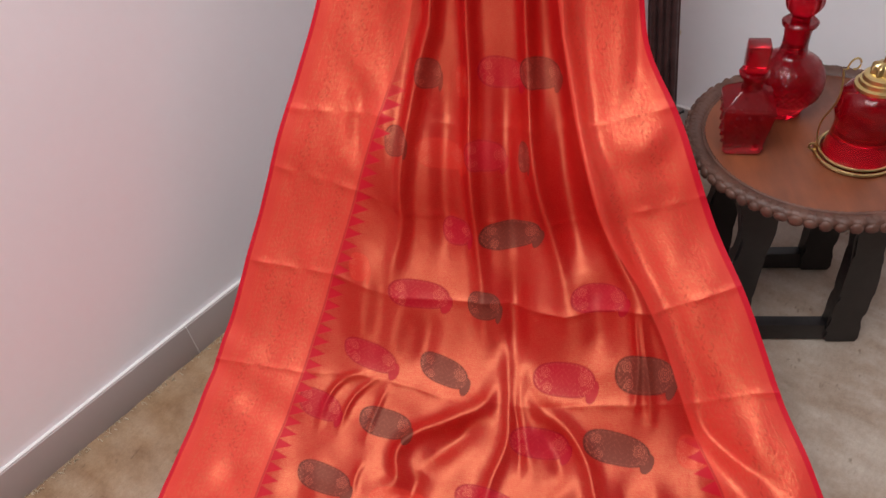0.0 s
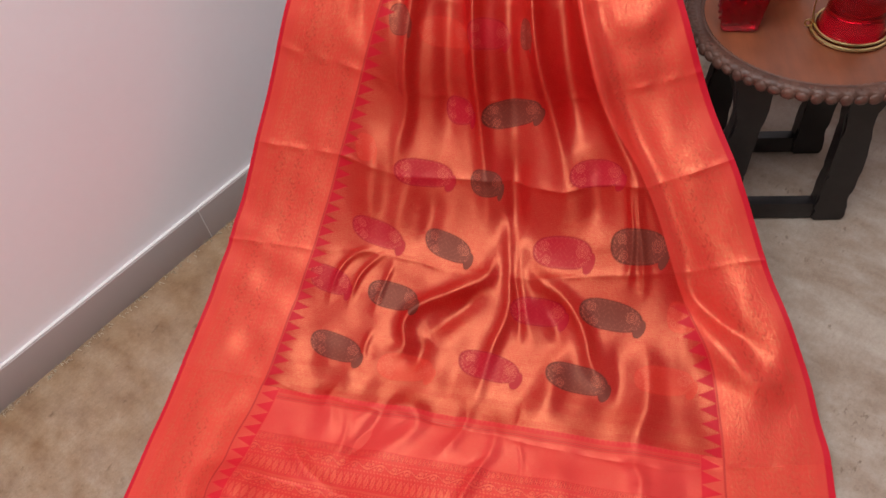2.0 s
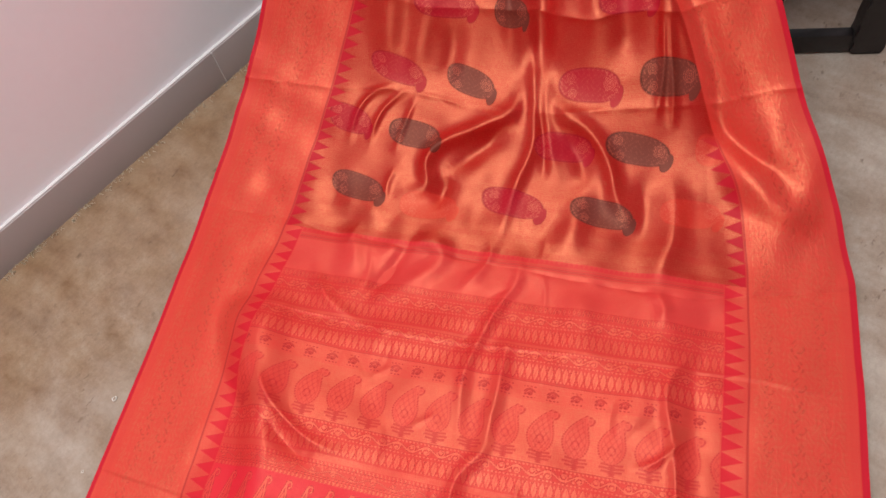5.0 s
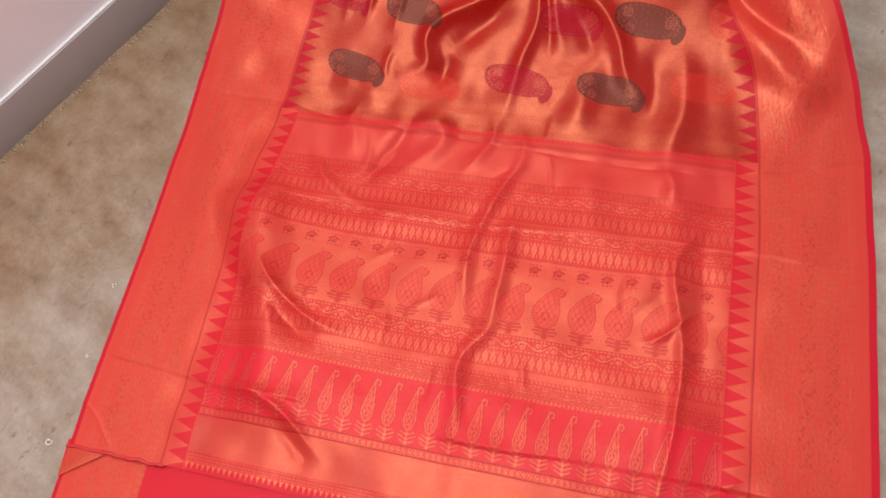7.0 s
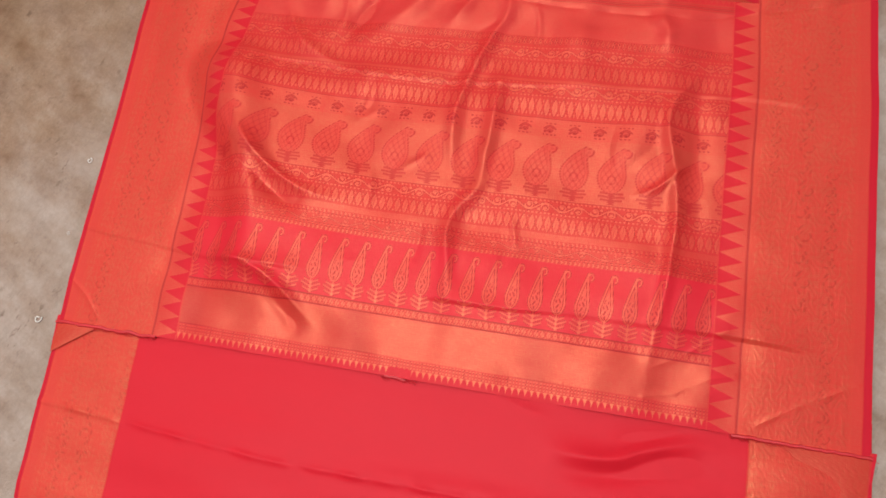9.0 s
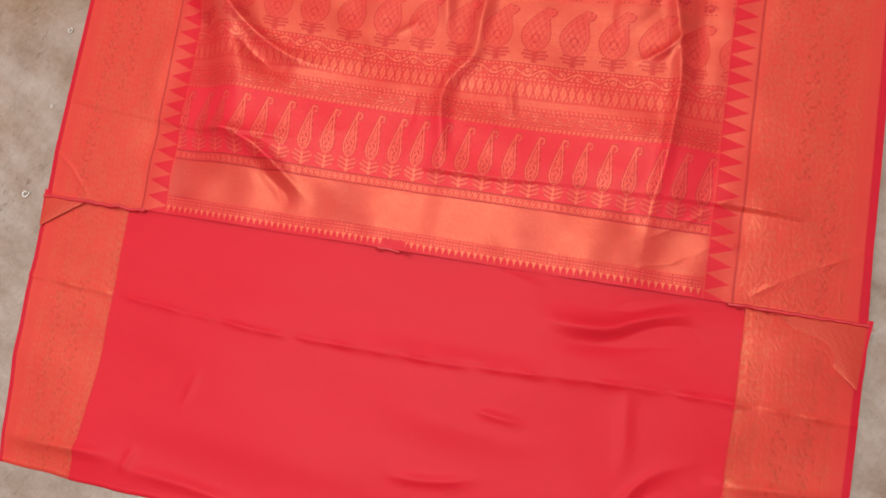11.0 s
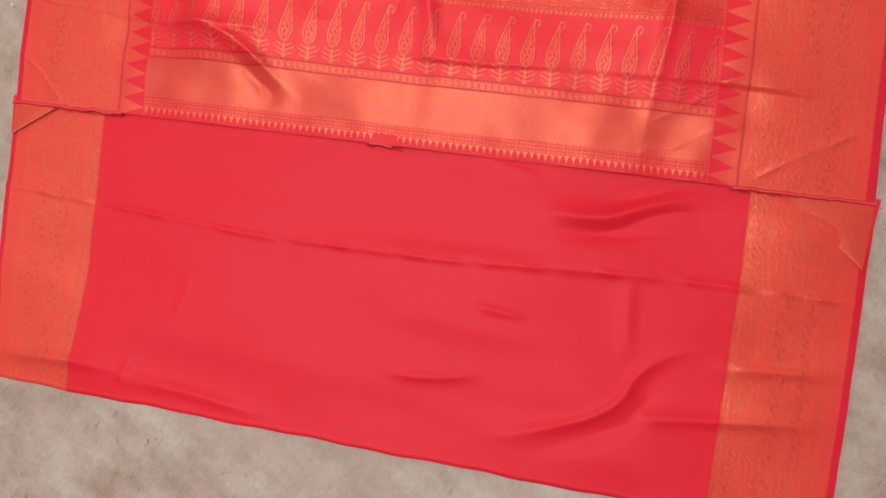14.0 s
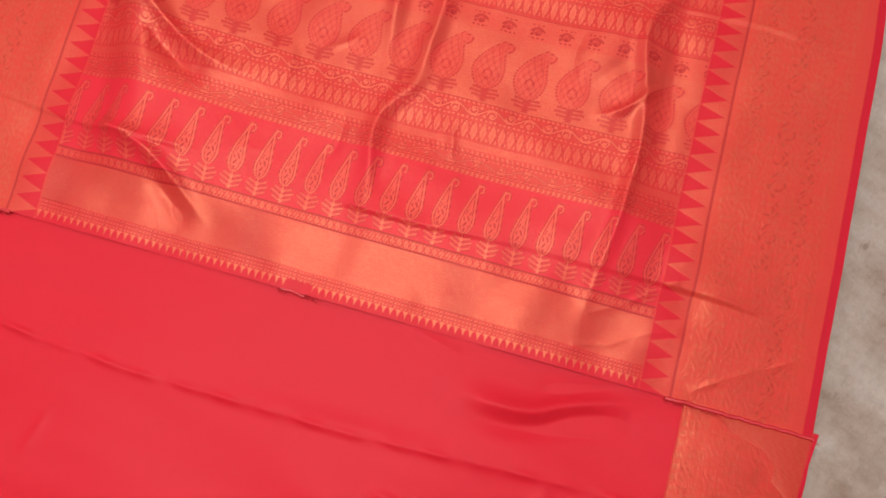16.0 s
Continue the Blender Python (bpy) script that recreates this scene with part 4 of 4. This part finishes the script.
def under_panel(parent):
    """The plain red length lying folded under the end piece."""
    w = np.linspace(0, 1, 230)
    flat = np.linspace(0, WIDTH, 420)
    lines = ((-0.612, -0.611, -0.611, -0.600), (-0.468, -0.466, -0.468, -0.482), (0.364, 0.360, 0.350, 0.339), (0.520, 0.515, 0.505, 0.491))
    knots = (0, BORDER * 0.93, WIDTH - BORDER, WIDTH)
    edges = np.array([np.interp(w, (0, 0.3, 0.65, 1), line) for line in lines])
    p = np.array([np.interp(flat, knots, edges[:, k]) for k in range(len(w))])
    top, low = -0.105 - 0.047 * p, -0.5414 - 0.069 * p + 0.0008 * np.sin(31 * p) + 0.0006 * np.sin(83 * p + 1)
    q = top + (low - top) * w[:, None]
    u, s = np.broadcast_to(flat, p.shape), np.broadcast_to(0.44 * w[:, None], p.shape)
    z = 0.0055 + 0.0012 * np.sin(19 * p + 5 * q) * np.sin(23 * q)
    for pts, wide, high, sharp in (
        ([(-0.62, -0.235), (-0.46, -0.251), (-0.255, -0.274), (0.011, -0.285), (0.243, -0.283), (0.35, -0.286), (0.51, -0.294)], 0.0045, 0.0036, -0.8),
        ([(-0.30, -0.262), (-0.1, -0.275), (0.1, -0.278), (0.36, -0.277)], 0.012, 0.0030, 0.9),
        ([(0.03, -0.142), (0.07, -0.158), (0.13, -0.172)], 0.008, 0.004, 0.8),
        ([(0.10, -0.205), (0.146, -0.215), (0.209, -0.216), (0.245, -0.197), (0.35, -0.172)], 0.011, 0.009, 0.8),
        ([(0.12, -0.232), (0.21, -0.236), (0.27, -0.215), (0.34, -0.20)], 0.012, -0.006, 0.9),
        ([(0.20, -0.19), (0.26, -0.178), (0.33, -0.155)], 0.010, -0.004, 0.9),
        ([(0.06, -0.51), (0.172, -0.476), (0.212, -0.460), (0.243, -0.436), (0.254, -0.407), (0.29, -0.378), (0.36, -0.355)], 0.007, 0.0048, 0.8),
        ([(0.10, -0.52), (0.20, -0.492), (0.265, -0.455), (0.28, -0.41), (0.33, -0.385)], 0.014, -0.005, 0.9),
        ([(-0.07, -0.43), (-0.046, -0.436), (0.013, -0.436), (0.08, -0.420)], 0.007, 0.004, 0.8),
        ([(0.04, -0.337), (0.075, -0.343), (0.125, -0.349)], 0.007, 0.004, 0.8),
        ([(0.33, -0.385), (0.42, -0.384), (0.51, -0.384)], 0.008, 0.005, 0.85),
        ([(0.22, -0.46), (0.338, -0.451), (0.42, -0.446), (0.51, -0.444)], 0.008, 0.005, 0.85),
        ([(0.238, -0.27), (0.241, -0.33), (0.243, -0.40)], 0.010, 0.003, 0.9),
        ([(-0.42, -0.49), (-0.41, -0.475), (-0.400, -0.445)], 0.006, 0.003, 0.8),
        ([(-0.35, -0.40), (-0.335, -0.36), (-0.33, -0.33)], 0.006, 0.002, 0.9),
        ([(-0.61, -0.462), (-0.53, -0.464), (-0.46, -0.466), (-0.40, -0.475)], 0.009, 0.006, 0.85),
        ([(-0.44, -0.480), (-0.323, -0.488), (-0.25, -0.503), (-0.18, -0.512)], 0.009, 0.005, 0.85),
        ([(-0.1, -0.34), (0.1, -0.375), (0.25, -0.36)], 0.02, 0.004, 0.9),
    ):
        z = z + ridge(p, q, pts, wide, high, sharp)
    for k in range(8):
        turn, length = 2.1 * k + 1.2, 0.05 + 0.02 * k
        run = (p * math.cos(turn) * 0.3 + q * math.sin(turn)) * 2 * math.pi / length + 1.9 * k + 1.5 * np.sin(9 * p + 13 * q + k)
        z = z + (0.0042 + 0.0035 * step(0.0, 0.25, p)) * length * np.sin(run)
    z = 0.0035 + (z - 0.0035) * (1 - 0.6 * step(-0.20, -0.15, q))
    # the lower rim is a soft turn of the cloth
    z = np.where(w[:, None] > 0.985, z * np.sqrt(np.clip(1 - ((w[:, None] - 0.985) / 0.015) ** 2, 0, 1)) + 0.0005, z)
    thread, zari = weave(u, p, q - 9, s + 5.0)
    d = np.minimum(u, WIDTH - u)
    plain = step(BORDER - 0.0125, BORDER - 0.0115, d + np.where(u < 0.5, 0.0109, 0))
    thread = thread * (1 - plain[..., None]) + lin(203, 28, 42) * plain[..., None]
    zari = zari * (1 - plain)
    loops = band(d + np.where(u < 0.5, 0.0109, 0), BORDER - 0.020, BORDER - 0.012) * step(-0.2, 0.4, np.sin(2 * math.pi * s / 0.012))
    zari = np.clip(zari + 0.2 * loops * (1 - plain), 0, 1)
    xy = p[..., None] * ACROSS + q[..., None] * ALONG
    return cloth_mesh("plain_length", np.concatenate([xy, np.maximum(z, 0.0015)[..., None]], -1), u, s, thread, zari, parent, "plain glossy red silk with gold borders")


def turned_corner(parent, a, b, c, lift):
    """A corner of the cloth turned over: a soft three-sided flap, its turned rim c-a raised."""
    n = 40
    t = np.linspace(0, 1, n)
    i, j = np.meshgrid(t, t)
    along = np.array(a)[None, None] * (1 - i[..., None]) + np.array(b)[None, None] * i[..., None]
    pq = along * (1 - j[..., None]) + np.array(c)[None, None] * j[..., None]
    z = lift + 0.0016 * np.sin(np.pi * i) * np.sin(np.pi * (0.15 + 0.8 * j)) + 0.0008 * np.sin(40 * pq[..., 0])
    xy = pq[..., :1] * ACROSS + pq[..., 1:] * ALONG
    thread = np.empty(i.shape + (3,))
    thread[:] = lin(200, 60, 46)
    zari = 0.24 + 0.12 * np.sin(700 * pq[..., 0] + 3 * np.sin(260 * pq[..., 1])) * np.sin(520 * pq[..., 1])
    rim = step(0.93, 0.97, i)
    thread = thread * (1 - rim[..., None]) + lin(200, 26, 46) * rim[..., None]
    return cloth_mesh("turned_corner", np.concatenate([xy, z[..., None]], -1), pq[..., 0], pq[..., 1], thread, zari * (1 - rim), parent, "dull gold reverse of the border turned over")


saree = thing("silk_saree", pose(0, 0, 0), "red and gold silk brocade saree draped down onto the rug", "saree")
drape(saree)
under_panel(saree)
turned_corner(saree, (0.40, -0.158), (0.524, -0.166), (0.508, -0.252), 0.0080)
turned_corner(saree, (-0.53, -0.112), (-0.614, -0.110), (-0.611, -0.165), 0.0080)


# ---- display stand behind the saree ----
def reeded_post(height):
    """A squared post whose front carries four round reeds."""
    outline = [(-0.029, 0.018), (-0.029, -0.010)]
    for k in range(4):
        for a in range(7):
            t = math.pi * a / 6
            outline.append((-0.0195 + 0.013 * k - 0.0058 * math.cos(t), -0.010 - 0.0075 * math.sin(t)))
    outline += [(0.029, -0.010), (0.029, 0.018)]
    bm = bmesh.new()
    rows = [[bm.verts.new((x, y, z)) for x, y in outline] for z in (0.0, height)]
    n = len(outline)
    for k in range(n):
        bm.faces.new((rows[0][k], rows[0][(k + 1) % n], rows[1][(k + 1) % n], rows[1][k]))
    bm.faces.new(rows[0][::-1])
    bm.faces.new(rows[1])
    return bm


def stand():
    ob = thing("display_stand", pose(0.600, 1.218, 0, 0, 0, -21), "dark walnut trestle stand with reeded posts behind the saree", "stand")
    for x, lean in ((0.147, -4), (-0.42, 9)):
        post = part("post", reeded_post(1.262), POST_WOOD, ob)
        post.matrix_basis = pose(x, 0, 0.028, 0, lean, 0)
        # small brass dots, added to stand for highlights at the post's sides
        ring = lathe([(0.006, -0.002), (0.009, 0.0), (0.006, 0.002)], 16, None, None, True)
        for side in (-0.031, 0.031):
            glint_dot = part("glint_dot", ring.copy(), BRASS, post, "small brass dot added for a highlight on the post")
            glint_dot.matrix_basis = pose(side, -0.006, 0.43, 0, 90, 0) @ Matrix.Scale(0.5, 4)
        ring.free()
        part("foot", boxed((x - 0.04, -0.09, 0), (x + 0.04, 0.09, 0.032), 0.006), POST_WOOD, ob)
    part("rail", boxed((-0.30, -0.022, 1.262), (0.10, 0.022, 1.275), 0.004), POST_WOOD, ob)


stand()


# ---- side table ----
def side_table():
    centre = (0.862, 0.852)
    ob = thing("side_table", pose(*centre, 0, 0, 0, -16), "low round carved wooden table on black curved legs", "table")
    part("tabletop", lathe([(0.0, 0.384), (0.205, 0.384), (0.212, 0.387), (0.212, 0.397), (0.204, 0.401), (0.0, 0.4015)], 72), TOP_WOOD, ob, "worn reddish brown polished wood")
    rim = lathe([(0.190, 0.4012), (0.193, 0.4035), (0.196, 0.4022), (0.199, 0.405), (0.206, 0.4075), (0.215, 0.4075), (0.219, 0.404), (0.221, 0.397), (0.217, 0.389), (0.208, 0.386)], 420,
                lambda a, r, z: r + (0.0014 * math.sin(66 * a) if r > 0.21 else 0.0006 * math.sin(105 * a)))
    part("carved_rim", rim, RIM_WOOD, ob, "carved dark wooden rim of scallops and beads")
    lobes = bmesh.new()
    for k in range(66):
        a = 2 * math.pi * k / 66
        m = pose(0.2205 * math.cos(a), 0.2205 * math.sin(a), 0.3955, 0, 0, math.degrees(a)) @ Matrix.Diagonal((0.5, 1.0 + 0.12 * math.sin(7.3 * k), 0.9 + 0.1 * math.sin(3.1 * k), 1))
        bmesh.ops.create_icosphere(lobes, subdivisions=2, radius=0.0106, matrix=m)
    for k in range(120):
        a = 2 * math.pi * k / 120
        m = pose(0.2105 * math.cos(a), 0.2105 * math.sin(a), 0.4072, 0, 0, math.degrees(a)) @ Matrix.Diagonal((1.5, 0.8, 0.6, 1))
        bmesh.ops.create_icosphere(lobes, subdivisions=1, radius=0.0032, matrix=m)
    part("beading", lobes, RIM_WOOD, ob)
    for y in (-0.101, 0.088):
        for side in (1, -1):
            bm = bmesh.new()
            prev = None
            for j in range(29):
                t = j / 28
                z = 0.3855 * (1 - t)
                mid = (0.0 if side > 0 else 0.033) + np.interp(z, (0.0, 0.03, 0.06, 0.12, 0.20, 0.27, 0.33, 0.39), (0.090, 0.088, 0.084, 0.087, 0.083, 0.074, 0.080, 0.088))
                half = np.interp(z, (0.0, 0.03, 0.06, 0.12, 0.20, 0.24, 0.33, 0.39), (0.029, 0.031, 0.029, 0.0295, 0.0275, 0.025, 0.030, 0.036))
                ring = [bm.verts.new((side * (mid + dx * half), y + dy, z)) for dx, dy in ((-1, -0.016), (1, -0.016), (1, 0.016), (-1, 0.016))]
                if prev:
                    for m in range(4):
                        bm.faces.new((prev[m], prev[(m + 1) % 4], ring[(m + 1) % 4], ring[m]))
                else:
                    bm.faces.new(ring)
                prev = ring
            bm.faces.new(prev[::-1])
            bmesh.ops.bevel(bm, geom=[e for e in bm.edges if abs(e.verts[0].co.z - e.verts[1].co.z) > 0.005 or e.verts[0].co.z + e.verts[1].co.z < 0.001], offset=0.004, segments=2, affect="EDGES")
            part("leg", bm, DARK_WOOD, ob)
        part("stretcher", boxed((-0.095, y - 0.012, 0.004), (0.062, y + 0.012, 0.046), 0.004), DARK_WOOD, ob)
        part("apron", boxed((-0.105, y - 0.010, 0.345), (0.075, y + 0.010, 0.384), 0.003), DARK_WOOD, ob)
    for x in (-0.128, 0.096):
        part("side_stretcher", boxed((x - 0.010, -0.086, 0.30), (x + 0.010, 0.073, 0.33), 0.003), DARK_WOOD, ob)
    grip = [(0.232 + 0.012 * math.sin(math.pi * k / 12), 0.026 * math.cos(math.pi * k / 12), 0.396) for k in range(13)]
    handle = part("handle", tube(grip, 0.0035, 8), DARK_WOOD, ob, "small black iron loop handle")
    handle.matrix_basis = pose(0, 0, 0, 0, 0, 163)


side_table()


def square_decanter():
    ob = thing("square_decanter", pose(0.722, 0.872, 0.402, 0, 0, -22) @ Matrix.Diagonal((1.06, 1.06, 1.10, 1)), "square ruby red glass decanter with a faceted stopper", "decanter")
    bm = bmesh.new()
    rings = []
    for h, w in ((0, 0.024), (0.004, 0.028), (0.03, 0.030), (0.075, 0.0365), (0.083, 0.036), (0.100, 0.017), (0.103, 0.0145)):
        rings.append([bm.verts.new((x * w, y * w, h)) for x, y in ((-1, -1), (1, -1), (1, 1), (-1, 1))])
    for lo, hi in zip(rings, rings[1:]):
        for k in range(4):
            bm.faces.new((lo[k], lo[(k + 1) % 4], hi[(k + 1) % 4], hi[k]))
    bm.faces.new(rings[0][::-1])
    bm.faces.new(rings[-1])
    bmesh.ops.bevel(bm, geom=list(bm.edges), offset=0.0025, segments=2, affect="EDGES")
    body = part("body", bm, RUBY, ob)
    studs = bmesh.new()
    for side in range(4):
        for i in range(3):
            for j in range(4):
                h = 0.02 + 0.017 * j
                w = 0.0285 + (h - 0.004) * 0.105
                bmesh.ops.create_icosphere(studs, subdivisions=1, radius=0.0034, matrix=pose(0, 0, 0, 0, 0, 90 * side) @ Matrix.Translation(((i - 1) * 0.017, -w, h)))
    part("studs", studs, RUBY, body)
    part("neck", lathe([(0.0, 0.100), (0.0145, 0.100), (0.0135, 0.112), (0.014, 0.120), (0.0205, 0.122), (0.0215, 0.127), (0.019, 0.131), (0.0, 0.131)], 32), RUBY, ob)
    stop = boxed((-0.0155, -0.0155, 0.132), (0.0155, 0.0155, 0.172), 0.003)
    part("stopper", stop, RUBY, ob)


def round_decanter():
    ob = thing("round_decanter", pose(0.830, 0.944, 0.402) @ Matrix.Diagonal((1.09, 1.09, 1.07, 1)), "round ruby red glass decanter with a diamond-cut bulb and ball stopper", "decanter")
    cut = lambda a, r, z: r + (0.0030 * abs(math.sin(16 * a + z * 320)) * abs(math.sin(16 * a - z * 320)) if 0.035 < z < 0.092 else 0)
    prof = [(0.0, 0.0), (0.028, 0.0), (0.032, 0.003), (0.034, 0.010)]
    prof += [(0.053 * math.sin(math.pi * t), 0.055 - 0.053 * math.cos(math.pi * t)) for t in [0.26 + 0.02 * k for k in range(30)]]
    prof += [(0.0205, 0.106), (0.0185, 0.118), (0.0185, 0.132), (0.0198, 0.148), (0.0250, 0.152), (0.0258, 0.156), (0.0225, 0.159), (0.0, 0.157)]
    part("body", lathe(prof, 192, cut), RUBY, ob)
    ball = [(0.012, 0.1595), (0.012, 0.166)] + [(0.026 * math.sin(math.pi * t), 0.191 - 0.026 * math.cos(math.pi * t)) for t in [0.12 + 0.04 * k for k in range(23)]]
    part("stopper", lathe(ball, 64, lambda a, r, z: r + 0.001 * math.sin(14 * a), None, True), RUBY, ob)


def lantern():
    ob = thing("glass_lantern", pose(0.877, 0.792, 0.402, 0, 0, -25) @ Matrix.Scale(1.16, 4), "ruby glass jar lantern with brass collar, lid and wire bail", "lantern")
    prof = [(0.0, 0.004), (0.042, 0.004), (0.0455, 0.008), (0.043, 0.016), (0.0395, 0.030), (0.0385, 0.050), (0.0405, 0.064), (0.0425, 0.070), (0.0405, 0.076), (0.0425, 0.081), (0.0405, 0.087), (0.0405, 0.096), (0.037, 0.103), (0.028, 0.111), (0.0, 0.111)]
    part("jar", lathe(prof, 64), RUBY, ob)
    collar = lathe([(0.026, 0.107), (0.029, 0.109), (0.029, 0.114), (0.025, 0.116), (0.0245, 0.121), (0.022, 0.122), (0.0215, 0.127), (0.017, 0.130), (0.0, 0.130)], 64)
    part("collar", collar, BRASS, ob, "polished brass collar")
    crown = lathe([(0.014, 0.130), (0.0135, 0.139), (0.011, 0.142), (0.004, 0.145), (0.003, 0.155), (0.005, 0.159), (0.0, 0.161)], 64, lambda a, r, z: r * (1 + 0.16 * math.sin(8 * a)) if r > 0.008 else r)
    part("lid", crown, BRASS, ob, "scalloped brass lid")
    ring = [(0.0515 * math.cos(2 * math.pi * k / 64), 0.0515 * math.sin(2 * math.pi * k / 64), 0.004) for k in range(64)]
    part("base_ring", tube(ring, 0.0026, 8, None, True), BRASS, ob)
    ring = [(0.0485 * math.cos(2 * math.pi * k / 64), 0.0485 * math.sin(2 * math.pi * k / 64), 0.010) for k in range(64)]
    part("base_ring", tube(ring, 0.002, 8, None, True), BRASS, ob)
    pts = []
    for k in range(40):
        t = k / 39
        pts.append((-0.051 - 0.004 * math.sin(math.pi * t * 2) + 0.006 * t, 0.006 * math.sin(7 * t), 0.012 + 0.118 * t))
    for k in range(14):
        a = math.pi * 1.5 * k / 13
        pts.append((-0.034 - 0.007 * math.cos(a), 0.004, 0.130 + 0.012 * math.sin(a) + 0.001 * k))
    part("bail_wire", tube(pts, 0.0013, 8), BRASS, ob)
    curl = [(-0.056 - 0.005 * math.cos(2 * math.pi * k / 20), 0.0, 0.010 + 0.005 * math.sin(2 * math.pi * k / 20)) for k in range(20)]
    part("bail_hook", tube(curl, 0.0014, 8, None, True), BRASS, ob)


square_decanter()
round_decanter()
lantern()


# ---- frayed ends and lint ----
def frayed_rim(parent, a, b, thick):
    """A rough overcast rim of red thread along the cut end."""
    pts = []
    for k in range(90):
        t = k / 89
        p = a + (b - a) * t
        q = -0.147 + END_TILT * p - 0.001 + 0.0022 * noise.noise((p * 60, 3.1, 0)) + 0.001 * noise.noise((p * 210, 9.1, 0))
        xy = p * ACROSS + q * ALONG
        pts.append((xy[0], xy[1], 0.0098 + 0.0018 * noise.noise((p * 45, 0, 7.0))))
    part("frayed_rim", tube(pts, thick, 6), FRAY, parent, "rough red overcast thread")


def loose_threads(parent, a, b, count):
    bm = bmesh.new()
    for k in range(count):
        p = random.uniform(a, b)
        q = -0.147 + END_TILT * p + random.uniform(-0.001, 0.002)
        turn, n = random.uniform(-1.2, 1.2), 5
        pts = []
        for j in range(n):
            pp, qq = p + 0.0022 * j * math.sin(turn + 0.25 * j), q - 0.0016 * j * math.cos(turn * 0.7)
            xy = pp * ACROSS + qq * ALONG
            pts.append((xy[0], xy[1], 0.0095 - 0.0006 * j))
        tube(pts, 0.00035, 4, bm)
    ob = part("loose_threads", bm, FRAY, parent)
    ob["kind"] = "stuff"


frayed_rim(saree, -0.613, -0.45, 0.0028)
frayed_rim(saree, 0.352, 0.518, 0.0024)
frayed_rim(saree, -0.105, -0.075, 0.0018)
loose_threads(saree, -0.61, -0.45, 60)
loose_threads(saree, 0.35, 0.52, 45)
loose_threads(saree, -0.11, -0.065, 22)


def lint(x, y, size, turn):
    pts = [(size * math.cos(0.55 * k) * (0.4 + 0.05 * k), size * math.sin(0.55 * k) * (0.4 + 0.05 * k), 0.0015 + 0.0006 * math.sin(k)) for k in range(12)]
    ob = link_mesh("lint", tube(pts, size * 0.16, 5), LINT, None, pose(x, y, 0, 0, 0, turn))
    tagged(ob, "tiny curl of white lint on the rug", "lint", "lint on the rug")


LINT = plaster("lint_fibre", srgb(226, 220, 210))
lint(-0.650, 0.122, 0.0065, 20)
lint(-0.543, 0.358, 0.0050, 80)
lint(-0.59, 0.245, 0.0030, 140)


def rug_fringe():
    """Stray yarn ends along the rug's rim at the skirting."""
    bm = bmesh.new()
    for k in range(700):
        y = -random.uniform(0.5, 3.6)
        x = 0.013 + random.uniform(0, 0.012)
        a, n = random.uniform(0, 6.28), random.uniform(0.003, 0.011)
        pts = [(x, y, 0.007), (x + 0.5 * n * math.cos(a), y + 0.5 * n * math.sin(a), 0.0125 + 0.3 * n), (x + n * math.cos(a + 0.5), y + n * math.sin(a + 0.5), 0.011)]
        pts = [(max(px, 0.0125), py, pz) for px, py, pz in pts]
        tube(pts, 0.0007, 4, bm)
    ob = link_mesh("rug_fringe", bm, RUG_YARN, None, ROOM)
    tagged(ob, "stray pale yarn ends along the rug's rim", "rug fringe", kind="stuff")


rug_fringe()
